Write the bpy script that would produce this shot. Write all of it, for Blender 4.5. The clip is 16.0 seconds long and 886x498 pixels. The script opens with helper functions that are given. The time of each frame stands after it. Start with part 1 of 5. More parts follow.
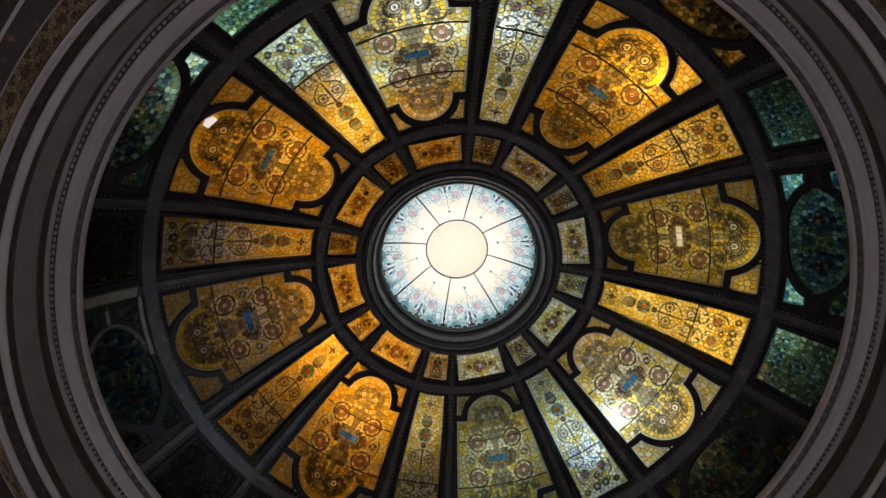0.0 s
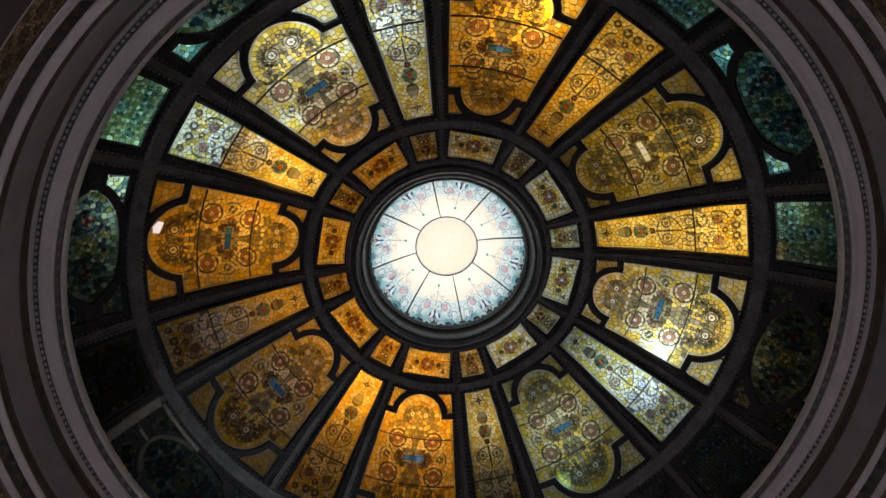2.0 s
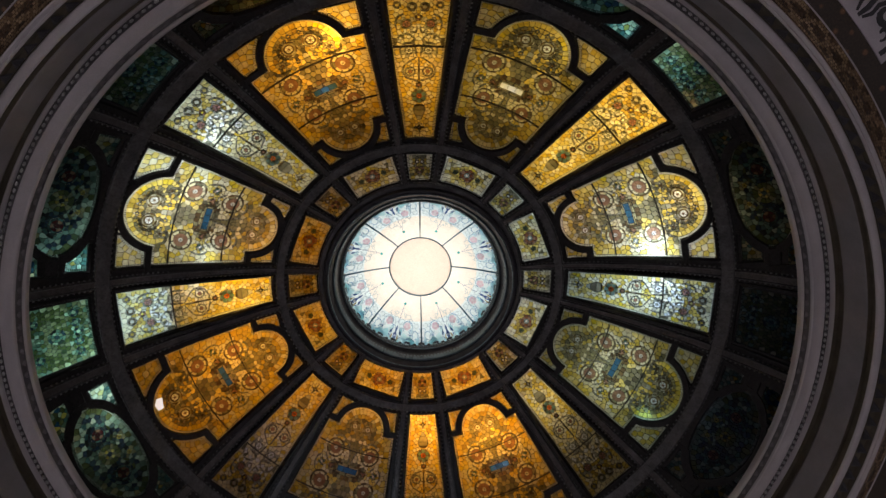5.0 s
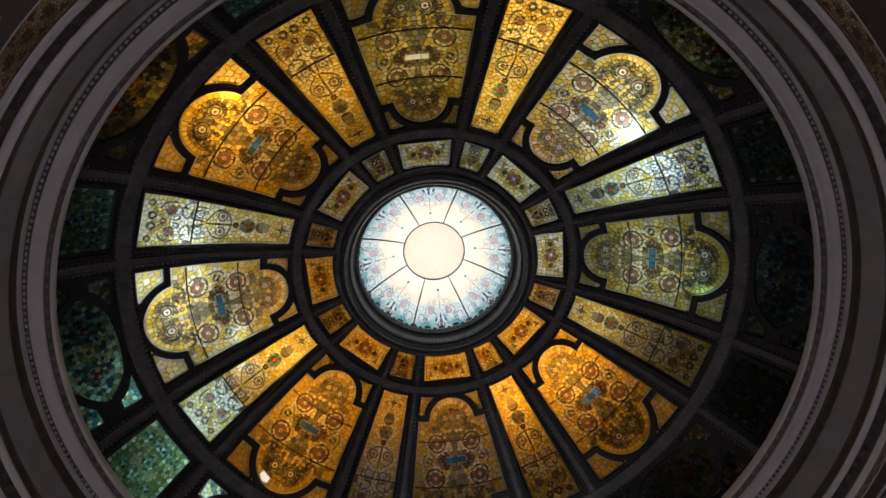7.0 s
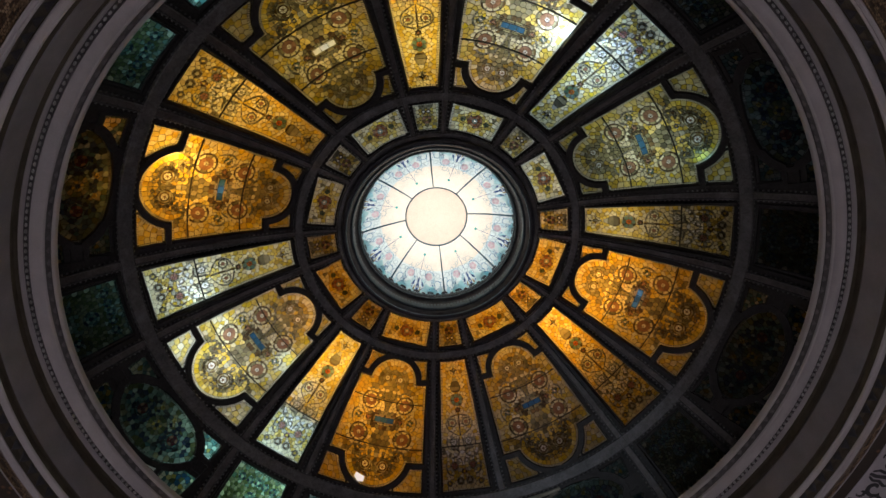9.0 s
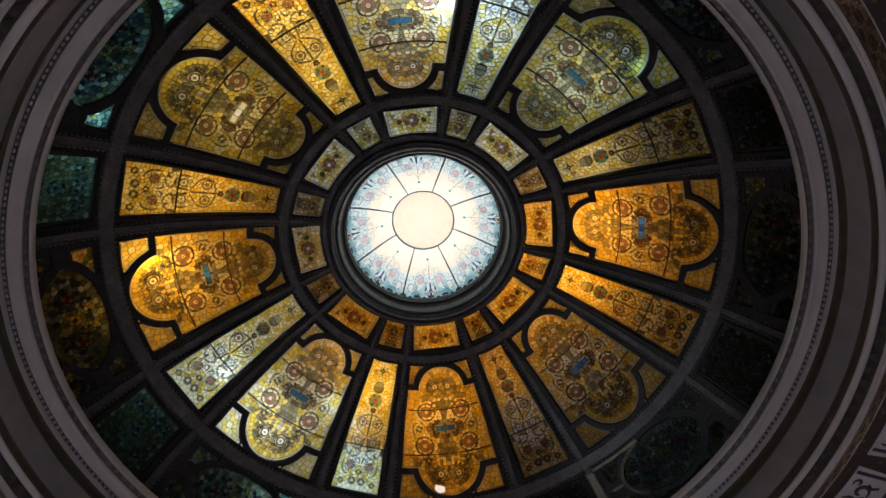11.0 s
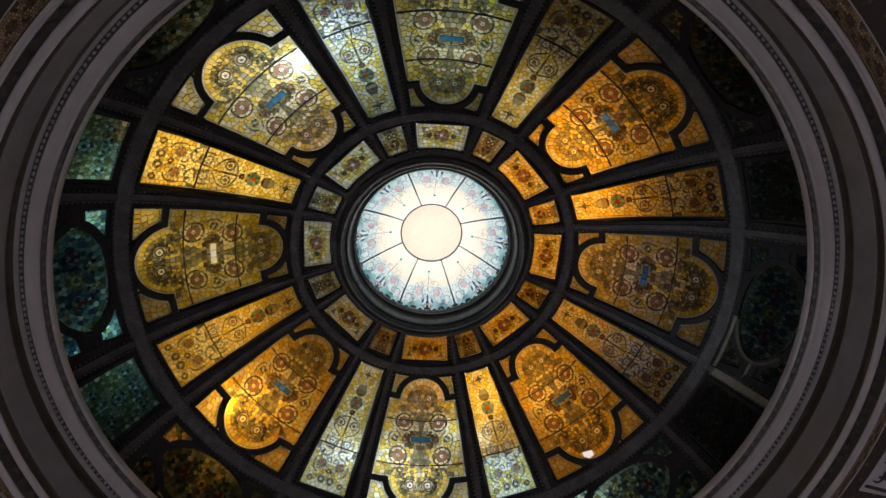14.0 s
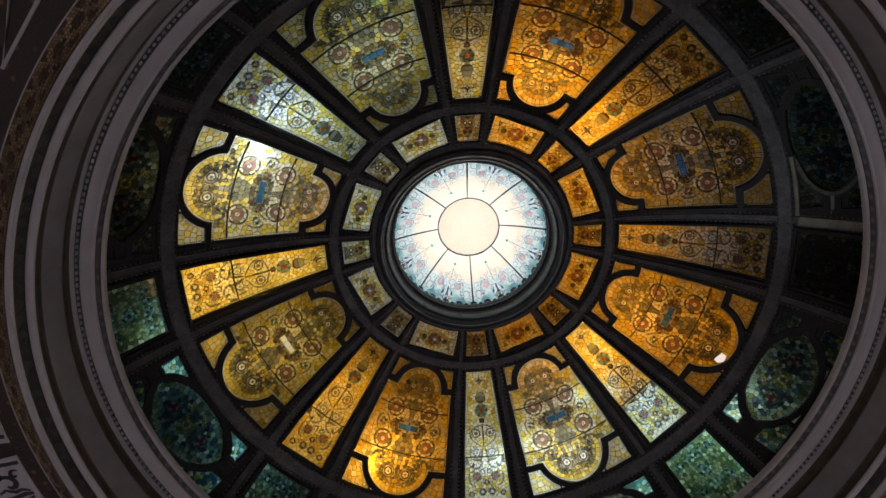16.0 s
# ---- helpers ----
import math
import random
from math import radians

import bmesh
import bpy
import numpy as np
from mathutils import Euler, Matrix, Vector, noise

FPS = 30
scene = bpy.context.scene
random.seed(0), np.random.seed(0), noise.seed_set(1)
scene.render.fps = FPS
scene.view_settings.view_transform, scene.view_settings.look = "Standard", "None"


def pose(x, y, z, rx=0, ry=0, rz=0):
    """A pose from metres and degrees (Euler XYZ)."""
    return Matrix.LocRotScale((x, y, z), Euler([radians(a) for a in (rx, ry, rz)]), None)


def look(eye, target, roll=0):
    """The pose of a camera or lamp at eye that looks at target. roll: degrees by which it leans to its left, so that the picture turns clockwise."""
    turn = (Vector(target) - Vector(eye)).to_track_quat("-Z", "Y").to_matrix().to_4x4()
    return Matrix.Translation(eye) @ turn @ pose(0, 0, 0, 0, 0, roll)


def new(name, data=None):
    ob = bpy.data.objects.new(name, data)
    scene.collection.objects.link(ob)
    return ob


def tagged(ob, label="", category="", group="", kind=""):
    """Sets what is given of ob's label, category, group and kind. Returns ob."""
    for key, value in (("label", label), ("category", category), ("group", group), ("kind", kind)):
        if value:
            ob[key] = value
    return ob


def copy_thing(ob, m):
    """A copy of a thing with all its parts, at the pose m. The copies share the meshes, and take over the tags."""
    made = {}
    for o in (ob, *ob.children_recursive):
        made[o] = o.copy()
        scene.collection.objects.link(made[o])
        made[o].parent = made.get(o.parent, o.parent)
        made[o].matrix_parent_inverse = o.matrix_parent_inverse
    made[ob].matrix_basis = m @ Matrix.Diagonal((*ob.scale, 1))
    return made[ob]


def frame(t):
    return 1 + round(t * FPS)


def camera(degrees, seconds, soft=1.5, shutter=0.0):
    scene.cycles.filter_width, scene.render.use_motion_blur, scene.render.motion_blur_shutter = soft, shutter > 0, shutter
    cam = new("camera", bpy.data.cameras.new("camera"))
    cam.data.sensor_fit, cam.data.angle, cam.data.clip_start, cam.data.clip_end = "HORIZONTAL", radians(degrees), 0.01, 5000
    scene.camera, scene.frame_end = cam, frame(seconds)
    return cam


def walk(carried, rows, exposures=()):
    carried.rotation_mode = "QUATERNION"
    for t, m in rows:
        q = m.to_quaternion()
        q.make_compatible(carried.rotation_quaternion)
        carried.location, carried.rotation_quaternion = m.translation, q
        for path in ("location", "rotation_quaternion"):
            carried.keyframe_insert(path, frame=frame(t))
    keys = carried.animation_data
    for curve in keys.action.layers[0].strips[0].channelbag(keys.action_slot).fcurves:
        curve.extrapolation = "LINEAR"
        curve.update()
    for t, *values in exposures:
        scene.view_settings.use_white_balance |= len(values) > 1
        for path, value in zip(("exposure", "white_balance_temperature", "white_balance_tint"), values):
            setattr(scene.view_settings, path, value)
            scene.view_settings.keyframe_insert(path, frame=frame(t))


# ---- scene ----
cam = camera(69.1, 16.0, soft=1.45)
PATH = [
    (0, 3.026, 3.184, 1.620, 160.55, 2.15, 146.15),
    (0.5, 2.665, 3.376, 1.615, 160.51, 2.73, 152.47),
    (1, 2.297, 3.566, 1.609, 160.74, 2.53, 157.41),
    (1.5, 1.910, 3.753, 1.604, 160.99, 2.90, 163.49),
    (2, 1.496, 3.931, 1.599, 161.10, 2.99, 168.92),
    (2.5, 1.042, 4.086, 1.595, 161.26, 2.98, 174.01),
    (3, 0.535, 4.189, 1.592, 161.39, 2.90, -179.49),
    (3.5, -0.025, 4.231, 1.592, 161.46, 2.73, -173.86),
    (4, -0.599, 4.222, 1.593, 161.65, 2.45, -169.38),
    (4.6, -1.234, 4.164, 1.597, 161.81, 2.46, -162.50),
    (5.25, -1.798, 4.062, 1.601, 161.76, 2.83, -153.93),
    (5.9, -2.279, 3.900, 1.602, 161.41, 3.33, -144.89),
    (6.5, -2.699, 3.673, 1.597, 160.76, 3.72, -136.58),
    (7, -3.060, 3.416, 1.589, 159.89, 3.88, -130.03),
    (7.5, -3.406, 3.100, 1.580, 158.72, 3.83, -123.87),
    (8, -3.703, 2.730, 1.578, 157.84, 3.66, -117.61),
    (8.6, -3.963, 2.226, 1.587, 157.30, 3.48, -111.00),
    (9.25, -4.155, 1.622, 1.602, 157.17, 3.33, -104.44),
    (9.9, -4.293, 0.971, 1.609, 157.29, 3.22, -97.60),
    (10.5, -4.388, 0.352, 1.607, 157.44, 3.12, -90.71),
    (11, -4.441, -0.157, 1.606, 157.53, 3.07, -84.68),
    (11.5, -4.467, -0.647, 1.610, 157.73, 3.06, -78.91),
    (12, -4.452, -1.120, 1.615, 157.93, 2.79, -72.89),
    (12.5, -4.380, -1.578, 1.616, 157.74, 2.80, -67.22),
    (13, -4.243, -2.022, 1.611, 157.56, 2.77, -61.78),
    (13.5, -4.044, -2.441, 1.603, 157.48, 2.78, -55.51),
    (14, -3.800, -2.820, 1.597, 157.51, 2.66, -49.37),
    (14.5, -3.516, -3.149, 1.597, 157.53, 2.73, -41.61),
    (15, -3.207, -3.436, 1.603, 157.74, 2.80, -33.67),
    (15.5, -2.883, -3.697, 1.613, 157.86, 2.76, -26.46),
    (16, -2.550, -3.945, 1.625, 157.62, 2.73, -19.31),
]
walk(cam, [(t, pose(x, y, z, a, b, c)) for t, x, y, z, a, b, c in PATH])
POWER = 0.95

# ---- numbers of the dome: one sphere, eight bays ----
RS, ZC = 7.874, 5.42
BAY = math.pi / 4
rng = random.Random(7)


def S(r):
    """Arc length from the crown to the circle of radius r."""
    return RS * math.asin(r / RS)


def D(u, s, h=0.0, phi=0.0):
    """A place on the dome: u across, s down from the crown, h towards the room."""
    th = s / RS
    a = phi + u / (RS * math.sin(th))
    return Vector(((RS - h) * math.sin(th) * math.cos(a), (RS - h) * math.sin(th) * math.sin(a), ZC + (RS - h) * math.cos(th)))


def U(r, degrees):
    return r * radians(degrees)


# ---- world and light ----
world = bpy.data.worlds.new("world")
scene.world = world
world.use_nodes = True
world.node_tree.nodes["Background"].inputs[0].default_value = (0.6, 0.7, 0.9, 1)
world.node_tree.nodes["Background"].inputs[1].default_value = 0.03
scene.view_settings.exposure = 0.0

WARM, GOLD, COOL, TEAL = (1.0, 0.445, 0.055), (1.0, 0.82, 0.42), (0.70, 0.93, 1.0), (0.38, 0.86, 0.96)
MIST = (0.90, 1.0, 0.84)


def bulb(name, place, power, colour, size=0.05):
    data = bpy.data.lights.new(name, "POINT")
    data.energy, data.color, data.shadow_soft_size = power, colour, size
    ob = new(name, data)
    ob.location = place
    return ob


# bay, radius, degrees off the bay's middle, depth behind the glass, watts, colour
BULBS = [
    # wide panels
    (0, 3.7, 4, 0.50, 13, WARM), (0, 3.1, 0, 0.4, 4, WARM), (0, 4.6, -1, 0.4, 3, WARM), (1, 4.45, 2, 0.55, 16, (0.98, 0.99, 0.86)), (1, 3.1, -3, 0.40, 5, WARM), (1, 3.8, -10, 0.16, 2.5, COOL), (1, 4.85, 10.0, 0.30, 2.6, COOL), (1, 4.2, 10.0, 0.18, 2.0, COOL),
    # the small cool lamp at 3.915 is added to whiten bay 3's bar
    (2, 4.3, 2, 0.55, 19, (1.0, 0.47, 0.065)), (2, 4.62, 6.5, 0.22, 12.0, (1.0, 0.55, 0.10)), (3, 3.9, 0, 0.60, 7.6, (1.0, 0.70, 0.22)), (3, 4.83, 10.7, 0.15, 0.7, (1.0, 0.66, 0.15)), (3, 3.915, 0, 0.07, 0.16, (0.50, 0.72, 1.0)), (3, 4.75, 3, 0.25, 2.2, GOLD),
    (4, 4.1, 2, 0.55, 12.5, (0.97, 1.0, 0.84)), (4, 3.1, -3, 0.4, 2, WARM), (4, 4.75, -2, 0.30, 4.5, (1.0, 0.68, 0.18)), (4, 4.14, 10.0, 0.17, 15.0, (0.62, 0.82, 1.0)), (5, 3.9, 0, 0.55, 9, MIST), (5, 4.64, 5.8, 0.10, 0.9, TEAL),
    (6, 3.3, 0, 0.55, 28, WARM), (7, 2.95, 0, 0.50, 5.5, WARM), (7, 4.1, 0, 0.5, 0.7, (1.0, 0.62, 0.30)),
    # next row: small lamps added behind the bars to keep them blue or grey
    (0, 3.915, 1.6, 0.06, 0.10, (0.40, 0.60, 1.0)), (0, 3.915, -1.6, 0.06, 0.10, (0.40, 0.60, 1.0)), (2, 3.915, 0, 0.06, 0.45, (1.0, 0.90, 0.85)), (6, 3.915, 1.6, 0.06, 0.26, (0.95, 0.80, 0.90)), (6, 3.915, -1.6, 0.06, 0.40, (1.0, 0.80, 0.86)), (7, 3.915, 1.4, 0.06, 0.10, (0.45, 0.66, 1.0)), (7, 3.915, -1.4, 0.06, 0.07, (0.45, 0.66, 1.0)), (7, 3.85, 0, 0.5, 1.1, (0.92, 0.84, 0.95)),
    # narrow panels
    (0.5, 3.3, 0, 0.55, 16, (1.0, 0.56, 0.11)), (0.5, 3.95, 4.0, 0.14, 1.6, COOL), (0.5, 4.68, 0.5, 0.40, 8, COOL), (1.5, 4.3, -1, 0.55, 6.5, (0.92, 0.99, 0.92)), (1.5, 4.85, 0, 0.4, 1.8, COOL), (1.5, 3.1, 0, 0.45, 2.2, (1.0, 0.80, 0.52)), (1.5, 4.35, -3.5, 0.18, 3.0, COOL),
    (2.5, 3.9, 0, 0.60, 10, (1.0, 0.52, 0.09)), (2.5, 4.6, 0, 0.5, 4, (1.0, 0.62, 0.14)), (3.5, 3.5, 0, 0.55, 10, (1.0, 0.70, 0.22)), (3.5, 4.6, 0.8, 0.50, 15, (1.0, 0.60, 0.12)), (4.5, 3.9, 0, 0.55, 10.5, (0.64, 0.84, 1.0)),
    (4.5, 4.3, -3.0, 0.22, 5.0, (0.64, 0.84, 1.0)), (5.5, 3.3, 0, 0.55, 5.5, (1.0, 0.80, 0.46)), (6.5, 3.05, 0, 0.55, 16, WARM), (7.5, 3.1, 0, 0.55, 4.5, WARM), (7.5, 4.0, 0, 0.5, 0.9, (0.92, 0.82, 0.90)),
    # crown row
    (0, 2.1, 0, 0.5, 5, WARM), (1, 2.1, 0, 0.5, 3.0, WARM), (2, 2.1, 0, 0.5, 1.8, (1.0, 0.80, 0.62)), (3, 2.1, 0, 0.5, 2.4, (0.92, 0.97, 0.97)), (4, 2.1, 0, 0.5, 3.6, (0.80, 0.95, 1.0)), (3.5, 2.25, 3, 0.2, 0.5, COOL),
    (5, 2.1, 0, 0.5, 4.0, (0.86, 0.97, 0.97)), (6, 2.1, 0, 0.5, 9, WARM), (6.5, 2.2, 0, 0.25, 2.4, WARM), (7, 2.1, 0, 0.5, 5.5, WARM),
    # lowest row
    (0, 5.46, 5.5, 0.24, 3.2, (0.84, 1.0, 0.80)), (0, 5.42, 10.3, 0.16, 1.6, (0.55, 0.95, 0.95)), (0, 5.57, 12.4, 0.08, 0.7, (0.60, 0.98, 1.0)), (0.5, 5.45, -2, 0.40, 8.0, (0.50, 0.95, 0.80)), (0.5, 5.9, -4.6, 0.10, 0.5, TEAL), (1, 5.42, -10, 0.20, 2.6, (0.45, 0.92, 0.95)), (1, 5.57, -12.4, 0.08, 0.8, (0.60, 0.98, 1.0)), (1, 5.80, -12.0, 0.10, 0.6, (0.60, 1.0, 0.80)), (1, 5.46, -5, 0.24, 1.0, (0.80, 1.0, 0.80)), (1.5, 5.4, 2, 0.4, 0.5, TEAL), (2, 5.38, 0, 0.28, 1.7, WARM), (2, 5.42, 10.5, 0.2, 0.5, WARM),
    (2.5, 5.5, 3, 0.4, 1.6, TEAL), (3, 5.42, -10, 0.16, 1.8, TEAL), (3, 5.57, -12.4, 0.08, 0.7, (0.50, 0.92, 1.0)), (3, 5.80, -12.0, 0.12, 0.5, TEAL), (3, 5.42, 10, 0.20, 1.6, TEAL), (3, 5.50, -5, 0.22, 0.35, (0.55, 0.90, 1.0)), (3.5, 5.48, -3.4, 0.16, 1.5, (0.60, 1.0, 0.85)), (3.5, 5.4, 0, 0.4, 1.2, TEAL), (3.5, 5.36, 3.2, 0.10, 0.35, WARM), (4, 5.36, 2, 0.4, 0.8, GOLD),
    (4.5, 5.5, 0, 0.5, 0.15, (0.35, 0.55, 0.9)), (5, 5.4, 0, 0.5, 0.25, (0.40, 0.60, 0.9)), (6, 5.36, -8, 0.4, 0.25, WARM), (7, 5.4, 0, 0.5, 0.15, TEAL),
]
for bay, r, off, depth, watts, colour in BULBS:
    bulb("attic_bulb", D(U(r, off), S(r), -depth, bay * BAY), watts * POWER, colour)


def area(name, place, target, wide, high, power, colour, shape="RECTANGLE"):
    data = bpy.data.lights.new(name, "AREA")
    data.shape, data.size, data.size_y = shape, wide, high
    data.energy, data.color = power, colour
    ob = new(name, data)
    ob.matrix_world = look(place, target)
    return ob


# daylight over the crown, and fill lamps at four window openings added out of view
area("crown_daylight", (0, 0, 15.1), (0, 0, 5), 3.2, 3.2, 52, (1.0, 0.965, 0.90), "DISK")
for a, watts in ((0, 285), (90, 285), (180, 190), (270, 190)):
    c, s_ = math.cos(radians(a)), math.sin(radians(a))
    area("window_daylight", (9.3 * c, 9.3 * s_, 4.4), (7.6 * c, 7.6 * s_, 0), 3.0, 1.0, watts, (0.98, 0.92, 1.0))


def spot(name, place, target, degrees, power, colour):
    data = bpy.data.lights.new(name, "SPOT")
    data.energy, data.color, data.spot_size, data.spot_blend, data.shadow_soft_size = power, colour, radians(degrees), 0.9, 0.25
    ob = new(name, data)
    ob.matrix_world = look(place, target)
    return ob


# an added spot, no such lamp in view, that brightens one side of the ironwork
spot("hall_floodlight", (-3.4, 3.0, 2.6), D(0, S(4.7), 0, 6.85 * BAY), 24, 520, (0.66, 0.84, 1.0))


# ---- materials ----
def material(name):
    m = bpy.data.materials.new(name)
    m.use_nodes = True
    nt = m.node_tree
    nt.nodes.clear()
    return m, nt, nt.nodes.new("ShaderNodeOutputMaterial")


def link(nt, a, b):
    nt.links.new(a, b)


def ramp(nt, factor, stops, mode="LINEAR"):
    n = nt.nodes.new("ShaderNodeValToRGB")
    n.color_ramp.interpolation = mode
    while len(n.color_ramp.elements) < len(stops):
        n.color_ramp.elements.new(0.5)
    for e, (p, c) in zip(n.color_ramp.elements, stops):
        e.position, e.color = p, (*c, 1)
    link(nt, factor, n.inputs[0])
    return n.outputs[0]


def noise_tex(nt, scale, detail=3.0, rough=0.5, coords="Object", stretch=None):
    tc = nt.nodes.new("ShaderNodeTexCoord")
    n = nt.nodes.new("ShaderNodeTexNoise")
    n.inputs["Scale"].default_value, n.inputs["Detail"].default_value, n.inputs["Roughness"].default_value = scale, detail, rough
    src = tc.outputs[coords]
    if stretch:
        mp = nt.nodes.new("ShaderNodeMapping")
        mp.inputs["Scale"].default_value = stretch
        link(nt, src, mp.inputs["Vector"])
        src = mp.outputs[0]
    link(nt, src, n.inputs["Vector"])
    return n.outputs["Fac"]


def mixed(nt, factor, a, b, mode="MIX"):
    n = nt.nodes.new("ShaderNodeMix")
    n.data_type, n.blend_type = "RGBA", mode
    for socket, value in ((n.inputs[0], factor), (n.inputs[6], a), (n.inputs[7], b)):
        if isinstance(value, (int, float)):
            socket.default_value = value
        elif isinstance(value, tuple):
            socket.default_value = (*value, 1)
        else:
            link(nt, value, socket)
    return n.outputs[2]


def bumped(nt, height, strength, distance):
    b = nt.nodes.new("ShaderNodeBump")
    b.inputs["Strength"].default_value, b.inputs["Distance"].default_value = strength, distance
    link(nt, height, b.inputs["Height"])
    return b.outputs[0]


def glass(name, stops, streak=0.35, gloss=0.06):
    """Opalescent sheet glass: light comes through it, each piece of its own tone, streaked."""
    m, nt, out = material(name)
    info, geo = nt.nodes.new("ShaderNodeObjectInfo"), nt.nodes.new("ShaderNodeNewGeometry")
    add, wrap = nt.nodes.new("ShaderNodeMath"), nt.nodes.new("ShaderNodeMath")
    wrap.operation = "FRACT"
    link(nt, info.outputs["Random"], add.inputs[0])
    link(nt, geo.outputs["Random Per Island"], add.inputs[1])
    link(nt, add.outputs[0], wrap.inputs[0])
    tone = ramp(nt, wrap.outputs[0], stops)
    cloud = noise_tex(nt, 9.0, 3.0, 0.6)
    fine = noise_tex(nt, 55.0, 2.0, 0.6)
    veil = ramp(nt, cloud, [(0.3, (1 - streak,) * 3), (0.7, (1, 1, 1))])
    grain = ramp(nt, fine, [(0.3, (0.82,) * 3), (0.7, (1, 1, 1))])
    colour = mixed(nt, 1.0, mixed(nt, 1.0, tone, veil, "MULTIPLY"), grain, "MULTIPLY")
    tr = nt.nodes.new("ShaderNodeBsdfTranslucent")
    link(nt, colour, tr.inputs["Color"])
    front = nt.nodes.new("ShaderNodeBsdfPrincipled")
    link(nt, mixed(nt, 1.0, colour, (0.35, 0.35, 0.35), "MULTIPLY"), front.inputs["Base Color"])
    front.inputs["Roughness"].default_value = 0.22
    link(nt, bumped(nt, cloud, 0.25, 0.01), front.inputs["Normal"])
    mx = nt.nodes.new("ShaderNodeMixShader")
    mx.inputs[0].default_value = gloss
    link(nt, tr.outputs[0], mx.inputs[1])
    link(nt, front.outputs[0], mx.inputs[2])
    link(nt, mx.outputs[0], out.inputs[0])
    return m


def solid(name, dark, light, rough=0.6, metal=0.0, scale=6.0, bump=0.3, depth=0.01, fine=60.0):
    """Paint, plaster, stone or metal, mottled at two scales."""
    m, nt, out = material(name)
    b = nt.nodes.new("ShaderNodeBsdfPrincipled")
    big, small = noise_tex(nt, scale, 4.0, 0.6), noise_tex(nt, fine, 3.0, 0.6)
    base = ramp(nt, big, [(0.3, dark), (0.7, light)])
    link(nt, mixed(nt, 0.35, base, ramp(nt, small, [(0.35, dark), (0.65, light)])), b.inputs["Base Color"])
    rg = ramp(nt, big, [(0.3, (rough + 0.1,) * 3), (0.7, (max(0.05, rough - 0.12),) * 3)])
    link(nt, rg, b.inputs["Roughness"])
    b.inputs["Metallic"].default_value = metal
    if bump:
        link(nt, bumped(nt, small, bump, depth), b.inputs["Normal"])
    link(nt, b.outputs[0], out.inputs[0])
    return m


def old_iron(name, dark, brown, light, rough=0.34, shine=0.5):
    """Old painted iron: mottled black, brown and slate, dented, with small glints."""
    m, nt, out = material(name)
    b = nt.nodes.new("ShaderNodeBsdfPrincipled")
    big, mid, fine = noise_tex(nt, 4.0, 5.0, 0.7), noise_tex(nt, 22.0, 4.0, 0.65), noise_tex(nt, 80.0, 2.0, 0.6)
    base = ramp(nt, big, [(0.26, dark), (0.50, brown), (0.78, light)])
    worn = mixed(nt, 0.3, base, ramp(nt, mid, [(0.36, dark), (0.66, light)]))
    link(nt, worn, b.inputs["Base Color"])
    link(nt, ramp(nt, mid, [(0.35, (rough + 0.22,) * 3), (0.65, (rough - 0.08,) * 3)]), b.inputs["Roughness"])
    b.inputs["Metallic"].default_value = 0.2
    b.inputs["Specular IOR Level"].default_value = shine
    link(nt, bumped(nt, mixed(nt, 0.4, mid, fine), 0.5, 0.012), b.inputs["Normal"])
    link(nt, b.outputs[0], out.inputs[0])
    return m


AMBER = glass("amber_glass", [(0, (0.66, 0.47, 0.05)), (0.2, (0.92, 0.74, 0.20)), (0.4, (0.93, 0.73, 0.03)), (0.6, (0.95, 0.86, 0.46)), (0.8, (0.80, 0.57, 0.04)), (1, (0.94, 0.80, 0.26))], 0.3)
HONEY = glass("honey_glass", [(0, (0.44, 0.31, 0.09)), (0.4, (0.76, 0.59, 0.16)), (0.75, (0.52, 0.38, 0.10)), (1, (0.88, 0.76, 0.36))], 0.3)
CREAM = glass("cream_glass", [(0, (0.86, 0.81, 0.58)), (0.6, (0.93, 0.91, 0.78)), (1, (0.84, 0.75, 0.45))], 0.2)
STRAW = glass("straw_glass", [(0, (0.86, 0.67, 0.17)), (0.35, (0.93, 0.80, 0.36)), (0.7, (0.80, 0.58, 0.08)), (1, (0.91, 0.76, 0.26))], 0.3)
IVORY = glass("ivory_glass", [(0, (0.78, 0.71, 0.50)), (0.5, (0.90, 0.86, 0.71)), (0.8, (0.70, 0.62, 0.42)), (1, (0.86, 0.80, 0.60))], 0.25)
OLIVE = glass("olive_glass", [(0, (0.27, 0.25, 0.16)), (0.5, (0.43, 0.39, 0.24)), (1, (0.24, 0.23, 0.17))])
SMOKE = glass("smoke_glass", [(0, (0.15, 0.14, 0.105)), (0.5, (0.26, 0.245, 0.185)), (1, (0.40, 0.38, 0.30))])
UMBER = glass("umber_glass", [(0, (0.10, 0.07, 0.045)), (0.5, (0.17, 0.12, 0.07)), (1, (0.24, 0.16, 0.07))])
PLUM = glass("plum_glass", [(0, (0.34, 0.19, 0.14)), (0.5, (0.44, 0.25, 0.18)), (1, (0.32, 0.19, 0.155))])
RUST = glass("rust_glass", [(0, (0.36, 0.13, 0.06)), (1, (0.28, 0.12, 0.07))])
FLAME = glass("orange_flower_glass", [(0, (0.85, 0.26, 0.05)), (1, (0.75, 0.22, 0.05))])
PETAL = glass("slate_blue_petal_glass", [(0, (0.26, 0.46, 0.56)), (1, (0.38, 0.58, 0.66))], 0.3, 0.2)
WINEY = glass("rose_plum_glass", [(0, (0.40, 0.19, 0.20)), (1, (0.50, 0.27, 0.28))], 0.3)
PEARL = glass("pearl_glass", [(0, (0.86, 0.82, 0.88)), (1, (0.95, 0.92, 0.92))], 0.1)
